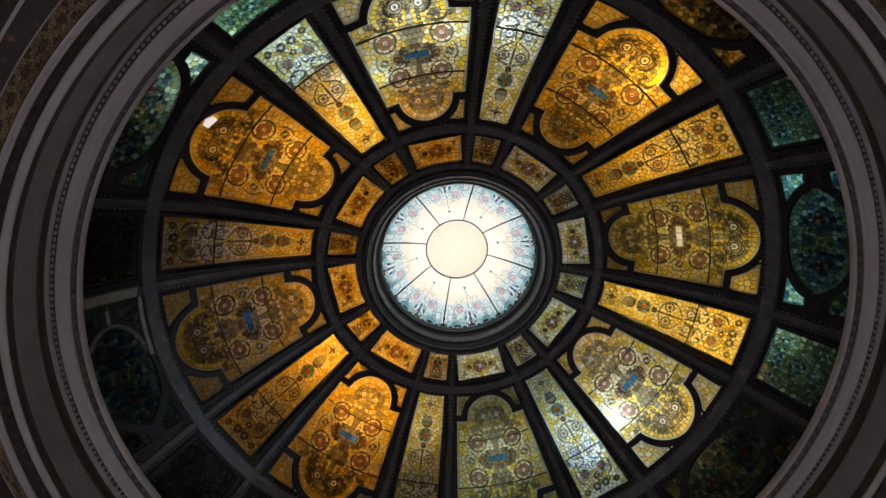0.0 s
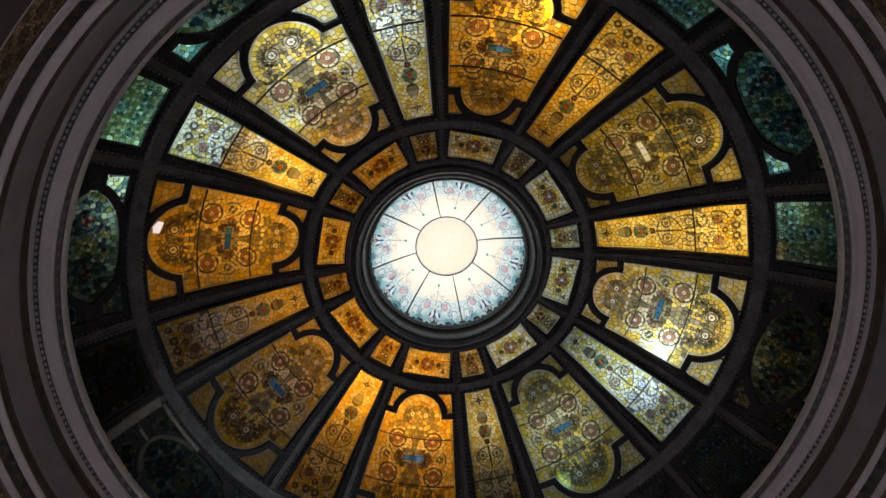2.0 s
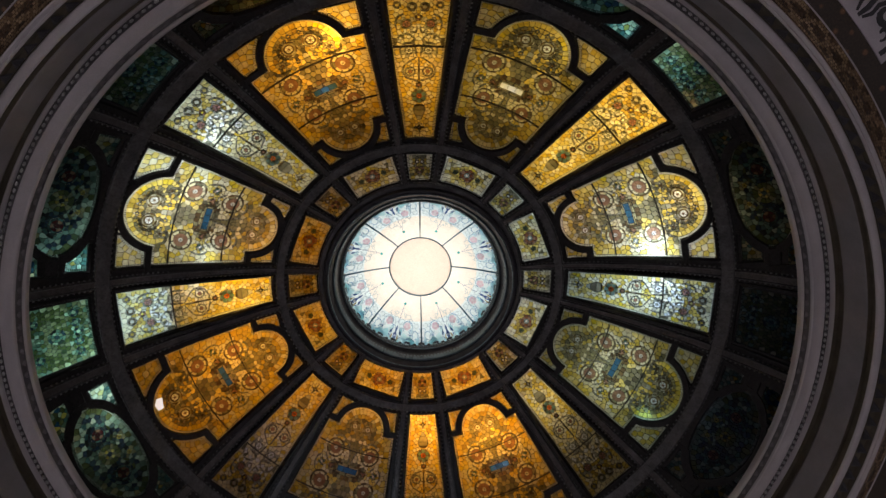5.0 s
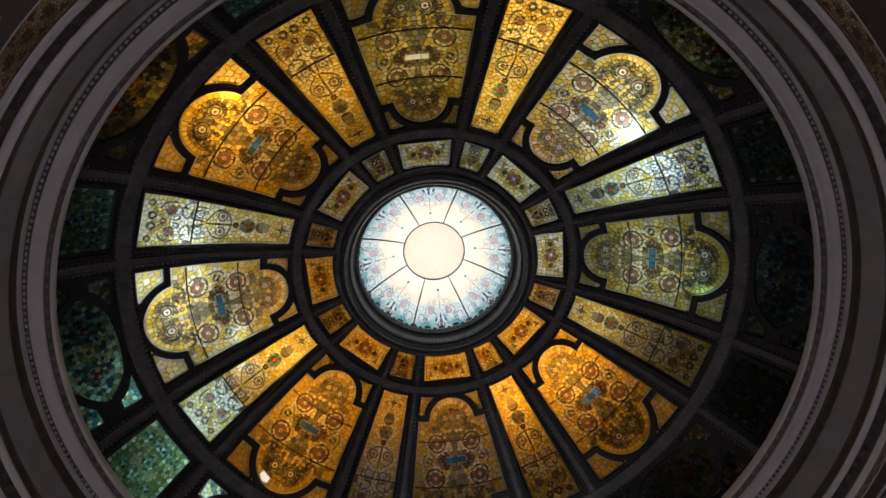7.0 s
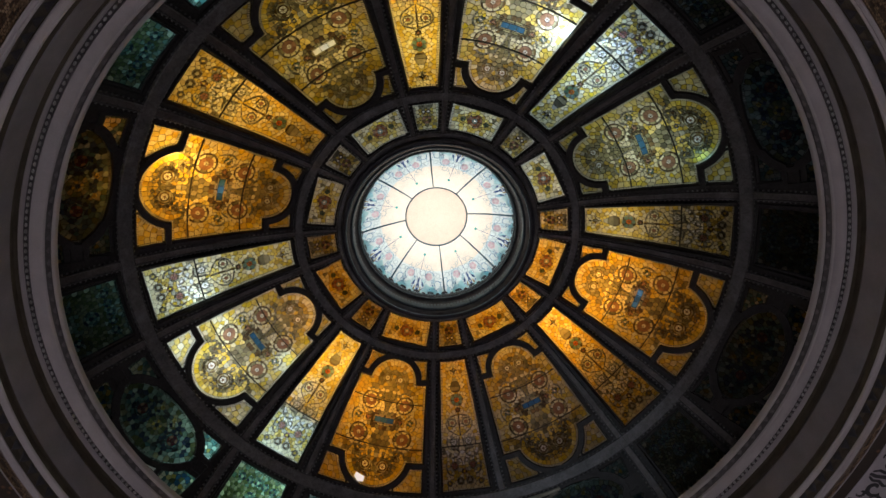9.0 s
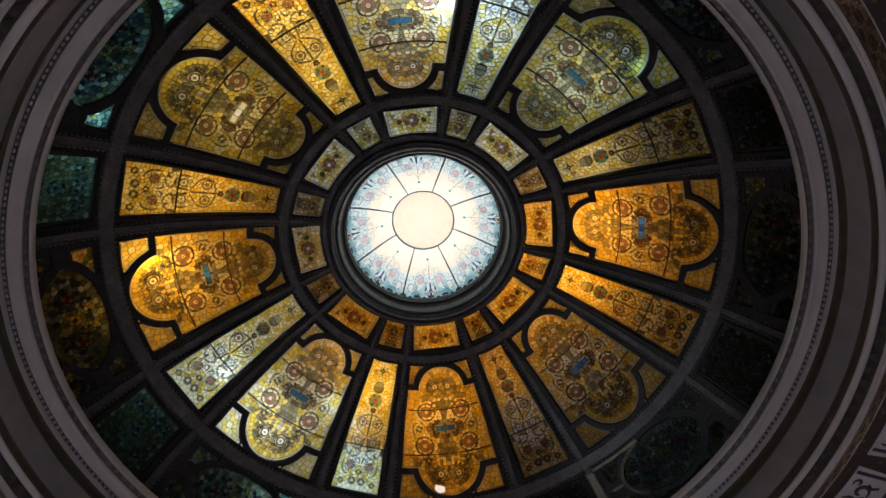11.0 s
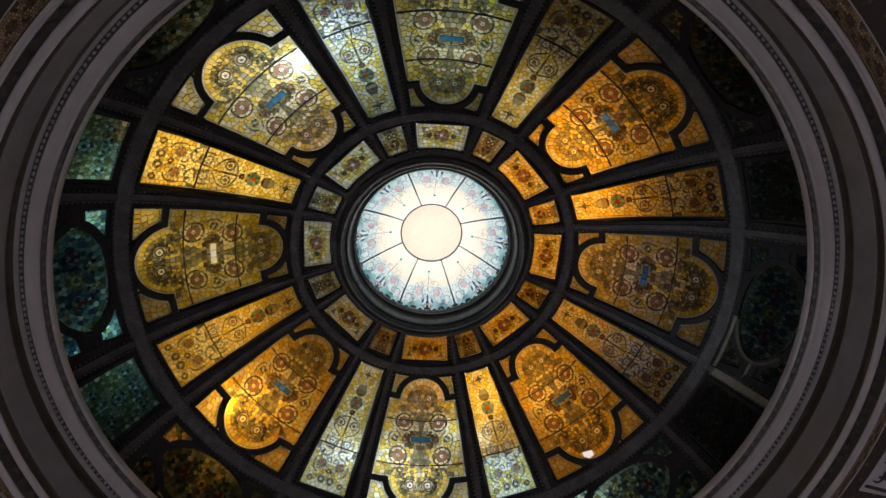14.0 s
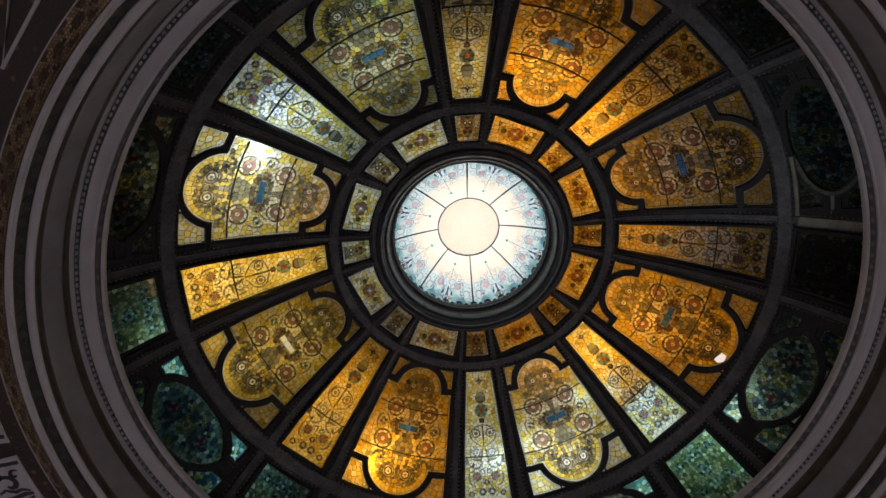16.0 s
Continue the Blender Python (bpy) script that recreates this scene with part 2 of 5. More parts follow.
BLUE = glass("blue_glass", [(0, (0.03, 0.095, 0.21)), (1, (0.045, 0.14, 0.27))], 0.3)
LILAC = glass("pale_lilac_glass", [(0, (0.82, 0.86, 0.98)), (1, (0.88, 0.91, 1.0))], 0.15)
MIXGREY = glass("grey_lilac_glass", [(0, (0.42, 0.42, 0.40)), (1, (0.56, 0.56, 0.52))], 0.2)
TURQ = glass("turquoise_glass", [(0, (0.13, 0.28, 0.30)), (1, (0.24, 0.36, 0.34))], 0.35, 0.30)
PINE = glass("pine_green_glass", [(0, (0.08, 0.11, 0.07)), (1, (0.15, 0.19, 0.12))])
BEAD = glass("bead_glass", [(0, (0.93, 0.90, 0.78)), (1, (0.98, 0.96, 0.90))], 0.1)
SEA = glass("sea_green_glass", [(0, (0.12, 0.20, 0.17)), (0.3, (0.36, 0.48, 0.42)), (0.5, (0.16, 0.20, 0.15)), (0.75, (0.66, 0.76, 0.68)), (1, (0.24, 0.34, 0.30))], 0.35, 0.22)
MOSS = glass("moss_glass", [(0, (0.12, 0.15, 0.06)), (0.5, (0.22, 0.24, 0.10)), (1, (0.10, 0.13, 0.08))], 0.35, 0.30)
DEEP = glass("deep_blue_glass", [(0, (0.02, 0.035, 0.07)), (0.4, (0.07, 0.10, 0.16)), (0.6, (0.05, 0.05, 0.05)), (0.8, (0.12, 0.19, 0.20)), (1, (0.04, 0.07, 0.15))], 0.35, 0.30)
WINE = glass("wine_red_glass", [(0, (0.12, 0.03, 0.045)), (1, (0.17, 0.05, 0.05))], 0.35, 0.30)
VEIL = glass("grey_plated_glass", [(0, (0.30, 0.30, 0.29)), (0.5, (0.40, 0.395, 0.37)), (1, (0.50, 0.49, 0.44))], 0.4)
TAUPE = glass("taupe_plated_glass", [(0, (0.25, 0.22, 0.19)), (1, (0.37, 0.33, 0.27))], 0.4)
IRON = old_iron("black_iron", (0.007, 0.0068, 0.0068), (0.016, 0.0135, 0.0125), (0.034, 0.032, 0.032), 0.46, 0.4)
STEEL = old_iron("grey_painted_iron", (0.024, 0.024, 0.025), (0.070, 0.065, 0.063), (0.165, 0.166, 0.176))
RIBIRON = old_iron("soot_black_rib_paint", (0.022, 0.020, 0.020), (0.066, 0.055, 0.049), (0.148, 0.140, 0.145))
# studs paler than the iron, their glints put into the colour
STUD = solid("glinting_iron_studs", (0.10, 0.10, 0.10), (0.50, 0.49, 0.48), 0.28, 0.4, 14.0, 0)
# slate blue iron; as thin fillets it paints the crown ring's bluish highlights
RINGBLUE = solid("slate_blue_highlight_iron", (0.05, 0.08, 0.095), (0.11, 0.15, 0.17), 0.34, 0.3, 6.0, 0.4, 0.006)
LEAD = solid("lead_came", (0.012, 0.011, 0.010), (0.03, 0.028, 0.025), 0.5, 0.5, 12.0, 0)
PLASTER = solid("grey_plaster", (0.40, 0.37, 0.38), (0.50, 0.47, 0.48), 0.7, 0, 3.0, 0.25, 0.004)
# umber of the leaf cove; in groove and quirk it paints their shadow
SHADE = solid("umber_shadow_plaster", (0.06, 0.05, 0.035), (0.11, 0.09, 0.06), 0.7, 0, 4.0, 0.3, 0.005)
SHELLWHITE = solid("white_bounce_paint", (0.72, 0.71, 0.68), (0.82, 0.81, 0.78), 0.85, 0, 2.0, 0)
# grey fascia paint, darkened further for the weak light on an upright face
FASCIA = solid("shaded_slate_paint", (0.165, 0.157, 0.172), (0.225, 0.212, 0.232), 0.7, 0, 2.5, 0.2, 0.004)
# darker plaster behind leaves and pearls, the hollows' shade in its colour
DUSK = solid("hollow_shade_plaster", (0.09, 0.083, 0.086), (0.15, 0.138, 0.142), 0.7, 0, 4.0, 0.3, 0.005)
STONE = solid("pale_stone", (0.44, 0.42, 0.42), (0.58, 0.56, 0.56), 0.6, 0, 1.5, 0.3, 0.004)


# ---- mesh helpers ----
def mesh_object(name, verts, faces, mat, parent=None, smooth=False):
    me = bpy.data.meshes.new(name)
    me.from_pydata([tuple(v) for v in verts], [], faces)
    me.materials.append(mat)
    if smooth:
        me.shade_smooth()
    ob = new(name, me)
    if parent:
        ob.parent = parent
    return ob


def lathe(name, profile, mat, parent=None, n=192, smooth=True, arc=(0, 2 * math.pi)):
    """A ring turned about the dome's axis from (radius, height) pairs."""
    full = arc[1] - arc[0] > 6.28
    m = n if full else n + 1
    verts, faces, k = [], [], len(profile)
    for i in range(m):
        a = arc[0] + (arc[1] - arc[0]) * i / n
        verts += [(r * math.cos(a), r * math.sin(a), z) for r, z in profile]
    for i in range(n):
        j = (i + 1) % m
        faces += [(i * k + q, j * k + q, j * k + q + 1, i * k + q + 1) for q in range(k - 1)]
    ob = mesh_object(name, verts, faces, mat, parent)
    if smooth:
        ob.data.shade_smooth()
        ob.data.set_sharp_from_angle(angle=radians(28))
    return ob


def resample(poly, step):
    """Even points along a closed outline, with the outward normal of each (outline runs counter-clockwise)."""
    out, n = [], len(poly)
    for i in range(n):
        a, b = poly[i], poly[(i + 1) % n]
        d = math.dist(a, b)
        if d < 1e-6:
            continue
        k = max(1, round(d / step))
        for j in range(k):
            f = (j + 0.5) / k
            out.append((a[0] + (b[0] - a[0]) * f, a[1] + (b[1] - a[1]) * f, (b[1] - a[1]) / d, -(b[0] - a[0]) / d))
    return out


def resample_smooth(poly, step):
    """The same along a curved outline, by its whole length."""
    n = len(poly)
    lengths = [math.dist(poly[i], poly[(i + 1) % n]) for i in range(n)]
    total = sum(lengths)
    k = max(3, round(total / step))
    out, i, walked = [], 0, 0.0
    for j in range(k):
        want = (j + 0.5) * total / k
        while walked + lengths[i] < want:
            walked += lengths[i]
            i += 1
        a, b, d = poly[i], poly[(i + 1) % n], lengths[i]
        f = (want - walked) / d
        out.append((a[0] + (b[0] - a[0]) * f, a[1] + (b[1] - a[1]) * f, (b[1] - a[1]) / d, -(b[0] - a[0]) / d))
    return out


def ccw(poly):
    area2 = sum(poly[i][0] * poly[(i + 1) % len(poly)][1] - poly[(i + 1) % len(poly)][0] * poly[i][1] for i in range(len(poly)))
    return poly if area2 > 0 else poly[::-1]


def inside(p, poly):
    hit, n = False, len(poly)
    for i in range(n):
        (x0, y0), (x1, y1) = poly[i], poly[(i + 1) % n]
        if (y0 > p[1]) != (y1 > p[1]) and p[0] < (x1 - x0) * (p[1] - y0) / (y1 - y0) + x0:
            hit = not hit
    return hit


def offset(poly, w):
    """A closed outline moved outwards by w, corners mitred."""
    out, n = [], len(poly)
    for i in range(n):
        a, b, c = poly[i - 1], poly[i], poly[(i + 1) % n]
        d0, d1 = math.dist(a, b) or 1e-6, math.dist(b, c) or 1e-6
        n0 = ((b[1] - a[1]) / d0, -(b[0] - a[0]) / d0)
        n1 = ((c[1] - b[1]) / d1, -(c[0] - b[0]) / d1)
        mx, my = n0[0] + n1[0], n0[1] + n1[1]
        q = max(0.35, (mx * mx + my * my) / 2)
        out.append((b[0] + mx * w / q, b[1] + my * w / q))
    return out


def voronoi(seeds, ghosts):
    """The cell of each seed; ghosts bound them."""
    pts = np.array([p[:2] for p in seeds] + [g[:2] for g in ghosts])
    cells = []
    for i in range(len(seeds)):
        c = pts[i]
        dist = np.hypot(*(pts - c).T)
        poly = [(c[0] - 0.4, c[1] - 0.4), (c[0] + 0.4, c[1] - 0.4), (c[0] + 0.4, c[1] + 0.4), (c[0] - 0.4, c[1] + 0.4)]
        for j in np.argsort(dist)[1:48]:
            if dist[j] < 1e-5:
                continue
            reach = max(math.dist(v, c) for v in poly)
            if dist[j] / 2 > reach:
                break
            nx, ny = pts[j] - c
            mid = ((pts[j] + c) / 2) @ (nx, ny)
            kept = []
            for k in range(len(poly)):
                a, b = poly[k], poly[(k + 1) % len(poly)]
                fa, fb = a[0] * nx + a[1] * ny - mid, b[0] * nx + b[1] * ny - mid
                if fa <= 0:
                    kept.append(a)
                if fa * fb < 0:
                    f = fa / (fa - fb)
                    kept.append((a[0] + (b[0] - a[0]) * f, a[1] + (b[1] - a[1]) * f))
            poly = kept
            if len(poly) < 3:
                break
        clean = [v for k, v in enumerate(poly) if math.dist(v, poly[k - 1]) > 0.004]
        cells.append(clean if len(clean) > 2 else None)
    return cells


def shrink(poly, w, share=0.4):
    """A convex cell drawn in by about w on each side."""
    cx, cy = sum(p[0] for p in poly) / len(poly), sum(p[1] for p in poly) / len(poly)
    n = len(poly)
    inr = min(abs((poly[(i + 1) % n][1] - poly[i][1]) * (cx - poly[i][0]) - (poly[(i + 1) % n][0] - poly[i][0]) * (cy - poly[i][1]))
              / (math.dist(poly[i], poly[(i + 1) % n]) or 1) for i in range(n))
    f = 1 - min(w / max(inr, 1e-4), share)
    return [(cx + (p[0] - cx) * f, cy + (p[1] - cy) * f) for p in poly]


def glass_piece(cell, mat, parent, crown=0.010):
    """One pane, pillowed towards the room, open behind."""
    verts, faces = pillow(cell, crown)
    return mesh_object("glass_piece", verts, faces, mat, parent)


def pillow(cell, crown=0.010, lift=0.0):
    rim, top = cell, shrink(cell, 0.010, 0.3)
    n = len(rim)
    verts = [D(*p, lift) for p in rim] + [D(*p, lift + crown) for p in top]
    return verts, [tuple(range(2 * n - 1, n - 1, -1))] + [(i, n + i, n + (i + 1) % n, (i + 1) % n) for i in range(n)]


def joined_pieces(name, pieces, parent, lift=0.0):
    """Panes too small to pick apart, in one mesh."""
    verts, faces, slots, mats = [], [], [], []
    for cell, mat in pieces:
        v, f = pillow(cell, 0.008, lift)
        b = len(verts)
        verts += v
        faces += [tuple(b + i for i in q) for q in f]
        if mat not in mats:
            mats.append(mat)
        slots += [mats.index(mat)] * len(f)
    ob = mesh_object(name, verts, faces, mats[0], parent)
    for m in mats[1:]:
        ob.data.materials.append(m)
    ob.data.polygons.foreach_set("material_index", slots)
    return tagged(ob, kind="stuff")


def came_net(cells, parent, half=0.0024, lift=0.0):
    """Lead strips round all panes of one panel."""
    verts, faces = [], []
    for cell in cells:
        ins, n, b = shrink(cell, half, 0.16), len(cell), len(verts)
        verts += [D(*p, 0.017 + lift) for p in cell] + [D(*p, 0.010 + lift) for p in ins]
        faces += [(b + i, b + n + i, b + n + (i + 1) % n, b + (i + 1) % n) for i in range(n)]
    return tagged(mesh_object("lead_came", verts, faces, LEAD, parent), kind="stuff")


def band(name, poly, w, h, mat, parent, back=-0.03, lip=0.02):
    """A raised iron frame round an outline: inner wall, bevel, flat, outer wall."""
    mid, outer = offset(poly, lip), offset(poly, w)
    n = len(poly)
    verts = [D(*p, back) for p in poly] + [D(*p, 0.012) for p in poly] + [D(*p, h) for p in mid] + [D(*p, h) for p in outer] + [D(*p, back) for p in outer]
    faces = [(q * n + i, q * n + n + i, q * n + n + (i + 1) % n, q * n + (i + 1) % n) for q in range(4) for i in range(n)]
    return mesh_object(name, verts, faces, mat, parent)


def beads(poly, parent, mat, step=0.031, wide=0.039, gap=0.0125):
    """The row of small pressed-glass beads along a panel's edge."""
    verts, faces = [], []
    for x, y, nx, ny in resample(poly, step):
        tx, ty, a = -ny, nx, (step - gap) / 2
        b = len(verts)
        corners = [(x + tx * e * a + nx * o, y + ty * e * a + ny * o) for e, o in ((-1, 0.005), (1, 0.005), (1, wide), (-1, wide))]
        verts += [D(*p, 0.004) for p in corners] + [D(x + nx * wide / 2, y + ny * wide / 2, 0.014)]
        faces += [(b, b + 1, b + 4), (b + 1, b + 2, b + 4), (b + 2, b + 3, b + 4), (b + 3, b, b + 4)]
    ob = mesh_object("bead_border", verts, faces, mat, parent)
    lead, lf = [], []
    for x, y, nx, ny in resample(poly, step):
        tx, ty = -ny, nx
        for e0, e1 in ((-0.5, -0.5 + gap / step / 2), (0.5 - gap / step / 2, 0.5)):
            b = len(lead)
            lead += [D(x + tx * e * step + nx * o, y + ty * e * step + ny * o, 0.006) for e, o in ((e0, 0.0), (e1, 0.0), (e1, wide + 0.01), (e0, wide + 0.01))]
            lf.append((b, b + 1, b + 2, b + 3))
    tagged(mesh_object("bead_lead", lead, lf, LEAD, ob), kind="stuff")
    return tagged(ob, kind="stuff")


class Design:
    """One outline with its seeds, ghosts, holes for ornaments and their pieces."""

    def __init__(self, outline, curved=False):
        self.out, self.curved = ccw(outline), curved
        self.seeds, self.ghosts, self.holes, self.pieces, self.plated, self.whole = [], [], [], [], [], []

    def free(self, p, gap):
        return all((p[0] - q[0]) ** 2 + (p[1] - q[1]) ** 2 > gap * gap for q in self.seeds)

    def held(self, p):
        return any(inside(p, h) for h in self.holes)

    def rim(self, step, depth, choose):
        for x, y, nx, ny in (resample_smooth if self.curved else resample)(self.out, step):
            p = (x - nx * depth, y - ny * depth)
            if inside(p, self.out) and not self.held(p) and self.free(p, 0.5 * step):
                self.seeds.append((*p, choose(p)))
            self.ghosts.append((x + nx * depth, y + ny * depth))

    def hole(self, poly, step, choose, d=0.028):
        poly = ccw(poly)
        self.holes.append(poly)
        for x, y, nx, ny in resample_smooth(poly, step):
            p, g = (x + nx * d, y + ny * d), (x - nx * d, y - ny * d)
            self.ghosts.append(g)
            if inside(p, self.out) and not self.held(p) and self.free(p, 0.5 * step):
                self.seeds.append((*p, choose(p)))

    def chain(self, pts, mat, step=0.055):
        for i in range(len(pts) - 1):
            k = max(1, round(math.dist(pts[i], pts[i + 1]) / step))
            for j in range(k):
                f = j / k
                p = (pts[i][0] + (pts[i + 1][0] - pts[i][0]) * f, pts[i][1] + (pts[i + 1][1] - pts[i][1]) * f)
                if inside(p, self.out) and not self.held(p) and self.free(p, 0.6 * step):
                    self.seeds.append((*p, mat))

    def fill(self, gap, choose, tries=5000):
        us, ss = [p[0] for p in self.out], [p[1] for p in self.out]
        rim = resample(self.out, 0.04)
        for _ in range(tries):
            p = (rng.uniform(min(us), max(us)), rng.uniform(min(ss), max(ss)))
            if inside(p, self.out) and not self.held(p) and self.free(p, gap) and all((p[0] - q[0]) ** 2 + (p[1] - q[1]) ** 2 > (0.5 * gap) ** 2 for q in rim):
                self.seeds.append((*p, choose(p)))

    def bricks(self, du, ds, choose, jitter=0.010):
        """Courses of squarish pieces, laid on one half; symmetrise() gives the other."""
        us, ss = [p[0] for p in self.out], [p[1] for p in self.out]
        rim = resample(self.out, 0.04)
        for j in range(int((max(ss) - min(ss)) / ds) + 1):
            for i in range(int(max(us) / du) + 2):
                p = (du * (i + 0.5 * (j % 2)) + rng.uniform(-jitter, jitter), min(ss) + ds * (j + 0.5) + rng.uniform(-jitter, jitter))
                if inside(p, self.out) and not self.held(p) and self.free(p, 0.62 * ds) and all((p[0] - q[0]) ** 2 + (p[1] - q[1]) ** 2 > (0.5 * ds) ** 2 for q in rim):
                    self.seeds.append((*p, choose(p)))

    def plug(self):
        """A piece for every place that no other piece would cover."""
        us, ss = [p[0] for p in self.out], [p[1] for p in self.out]
        ghosts = np.array(self.ghosts)
        for x in np.arange(max(0.0, min(us)), max(us), 0.018):
            for y in np.arange(min(ss), max(ss), 0.018):
                p = (float(x), float(y))
                if not inside(p, self.out) or self.held(p):
                    continue
                seeds = np.array([q[:2] for q in self.seeds])
                own, far = np.hypot(*(seeds - p).T).min(), np.hypot(*(ghosts - p).T).min()
                if far < own - 0.003:
                    self.seeds.append((*p, self.seeds[int(np.hypot(*(seeds - p).T).argmin())][2]))

    def symmetrise(self):
        """The same pieces of the same glass on both sides of the middle line."""
        half, mid = [q for q in self.seeds if q[0] > 0.022], []
        for q in self.seeds:
            if abs(q[0]) <= 0.022 and all(abs(q[1] - m[1]) > 0.045 for m in mid):
                mid.append((0.0, q[1], q[2]))
        self.seeds = half + [(-q[0], q[1], q[2]) for q in half] + mid
        side = [g for g in self.ghosts if g[0] >= 0]
        self.ghosts = side + [(-g[0], g[1]) for g in side]
        first = len(self.seeds)
        self.plug()
        self.seeds += [(-q[0], q[1], q[2]) for q in self.seeds[first:] if q[0] > 0.004]

    def sectors(self, u, s, r0, r1, n, mats, turn=0.0):
        k = max(1, round(9 / n)) + 1
        for i in range(n):
            a = [turn + 2 * math.pi * (i + j / k) / n for j in range(k + 1)]
            poly = [(u + r1 * math.cos(t), s + r1 * math.sin(t)) for t in a]
            poly += [(u + r0 * math.cos(t), s + r0 * math.sin(t)) for t in reversed(a)] if r0 > 0 else [(u, s)]
            self.pieces.append((poly, mats[i % len(mats)]))

    def scroll(self, pts, w, mats, around, step=0.06):
        """A smooth dark band of glass along a line, tapering at the ends."""
        fine = []
        for i in range(len(pts) - 1):
            p0, p1, p2, p3 = pts[max(0, i - 1)], pts[i], pts[i + 1], pts[min(len(pts) - 1, i + 2)]
            for j in range(3):
                t = j / 3
                fine.append(tuple(0.5 * (2 * p1[k] + (p2[k] - p0[k]) * t + (2 * p0[k] - 5 * p1[k] + 4 * p2[k] - p3[k]) * t * t + (3 * p1[k] - p0[k] - 3 * p2[k] + p3[k]) * t ** 3) for k in (0, 1)))
        fine.append(tuple(pts[-1]))
        left, right, n = [], [], len(fine)
        for i, p in enumerate(fine):
            q0, q1 = fine[max(0, i - 1)], fine[min(n - 1, i + 1)]
            d = math.dist(q0, q1) or 1
            ww = w / 2 * (0.5 + 0.5 * min(1, 4 * i / n + 0.2, 4 * (n - 1 - i) / n + 0.2))
            nx, ny = -(q1[1] - q0[1]) / d * ww, (q1[0] - q0[0]) / d * ww
            left.append((p[0] + nx, p[1] + ny))
            right.append((p[0] - nx, p[1] - ny))
        self.holes.append(ccw(left + right[::-1]))
        for i in range(0, n, 2):
            for side in (left, right):
                x, y = fine[i]
                f = 1 + 0.032 / (math.dist(side[i], fine[i]) or 0.02)
                p = (x + (side[i][0] - x) * f, y + (side[i][1] - y) * f)
                if inside(p, self.out) and not self.held(p) and self.free(p, 0.5 * step):
                    self.seeds.append((*p, around(p)))
        for i in range(0, n - 1, 2):
            j = min(i + 2, n - 1)
            self.plated.append((ccw(left[i:j + 1] + right[i:j + 1][::-1]), mats[i // 2 % len(mats)]))

    def disc(self, u, s, r, mat, n=10):
        self.pieces.append(([(u + r * math.cos(2 * math.pi * i / n), s + r * math.sin(2 * math.pi * i / n)) for i in range(n)], mat))

    def roundel(self, u, s, radius, rings, around, step=0.075, turn=0.0):
        """rings: (inner share, outer share, pieces, materials); a negative count has no lead between."""
        self.hole([(u + radius * math.cos(2 * math.pi * i / 24), s + radius * math.sin(2 * math.pi * i / 24)) for i in range(24)], step, around)
        for r0, r1, n, mats in rings:
            if n == 1:
                self.disc(u, s, r1 * radius, mats[0])
            elif n < 0:
                mark = len(self.pieces)
                self.sectors(u, s, r0 * radius, r1 * radius, -n, mats, turn)
                self.whole += self.pieces[mark:]
                del self.pieces[mark:]
            else:
                self.sectors(u, s, r0 * radius, r1 * radius, n, mats, turn)


def panel(name, label, designs, bars=(), frame_w=0.10, group="", side_w=0.035, bead=None):
    """A leaded panel of one or more outlines."""
    top = tagged(new(name), label, "stained glass", group)
    cells, small = [], []
    for i, d in enumerate(designs):
        for cell, seed in zip(voronoi(d.seeds, d.ghosts), d.seeds):
            if not cell:
                continue
            cells.append(cell)
            size = abs(sum(cell[k - 1][0] * cell[k][1] - cell[k][0] * cell[k - 1][1] for k in range(len(cell)))) / 2
            if size > 0.0058:
                glass_piece(cell, seed[2], top)
            else:
                small.append((cell, seed[2]))
        small += d.pieces + d.whole
        cells += [p for p, m in d.pieces]
        beads(d.out, top, bead or BEAD)
        band("frame", offset(d.out, 0.040), frame_w if i == 0 else side_w, 0.05, IRON, top)
    joined_pieces("ornament", small, top)
    came_net(cells, top)
    plated = [p for d in designs for p in d.plated]
    if plated:
        joined_pieces("scrollwork", plated, top, 0.016)
        came_net([p for p, m in plated], top, 0.0022, 0.012)
    for u0, u1, s0 in bars:
        k = 10
        verts = []
        for x in [(u0 + (u1 - u0) * i / k) for i in range(k + 1)]:
            verts += [D(x, s0 - 0.011, 0.012), D(x, s0 - 0.008, 0.034), D(x, s0 + 0.008, 0.034), D(x, s0 + 0.011, 0.012)]
        mesh_object("saddle_bar", verts, [(i * 4 + q, i * 4 + q + 1, i * 4 + q + 5, i * 4 + q + 4) for i in range(k) for q in range(3)], IRON, top)
    return top


def pick(*choices):
    return lambda p: rng.choice(choices)


def patches(p, choices, size=0.16, stray=0.22):
    """A tone that runs over neighbouring pieces, alike on both sides of the middle."""
    f = noise.noise(Vector((abs(p[0]) / size, p[1] / size, 3.7))) * 1.1 + 0.5 + rng.uniform(-stray, stray)
    return choices[max(0, min(len(choices) - 1, int(f * len(choices))))]


def radius_of(s):
    return RS * math.sin(s / RS)


ROUNDEL = ((0, 0.20, 5, (PEARL,)), (0.20, 0.62, -8, (PLUM,)), (0.62, 0.84, 8, (CREAM, CREAM, IVORY, OLIVE)), (0.84, 1.0, -10, (SMOKE, UMBER)))
ROSETTE = ((0, 0.13, 1, (PLUM,)), (0.13, 0.46, 6, (LILAC,)), (0.46, 0.62, -6, (UMBER,)), (0.62, 0.82, -8, (MIXGREY, OLIVE)), (0.82, 1.0, -8, (SMOKE, UMBER)))


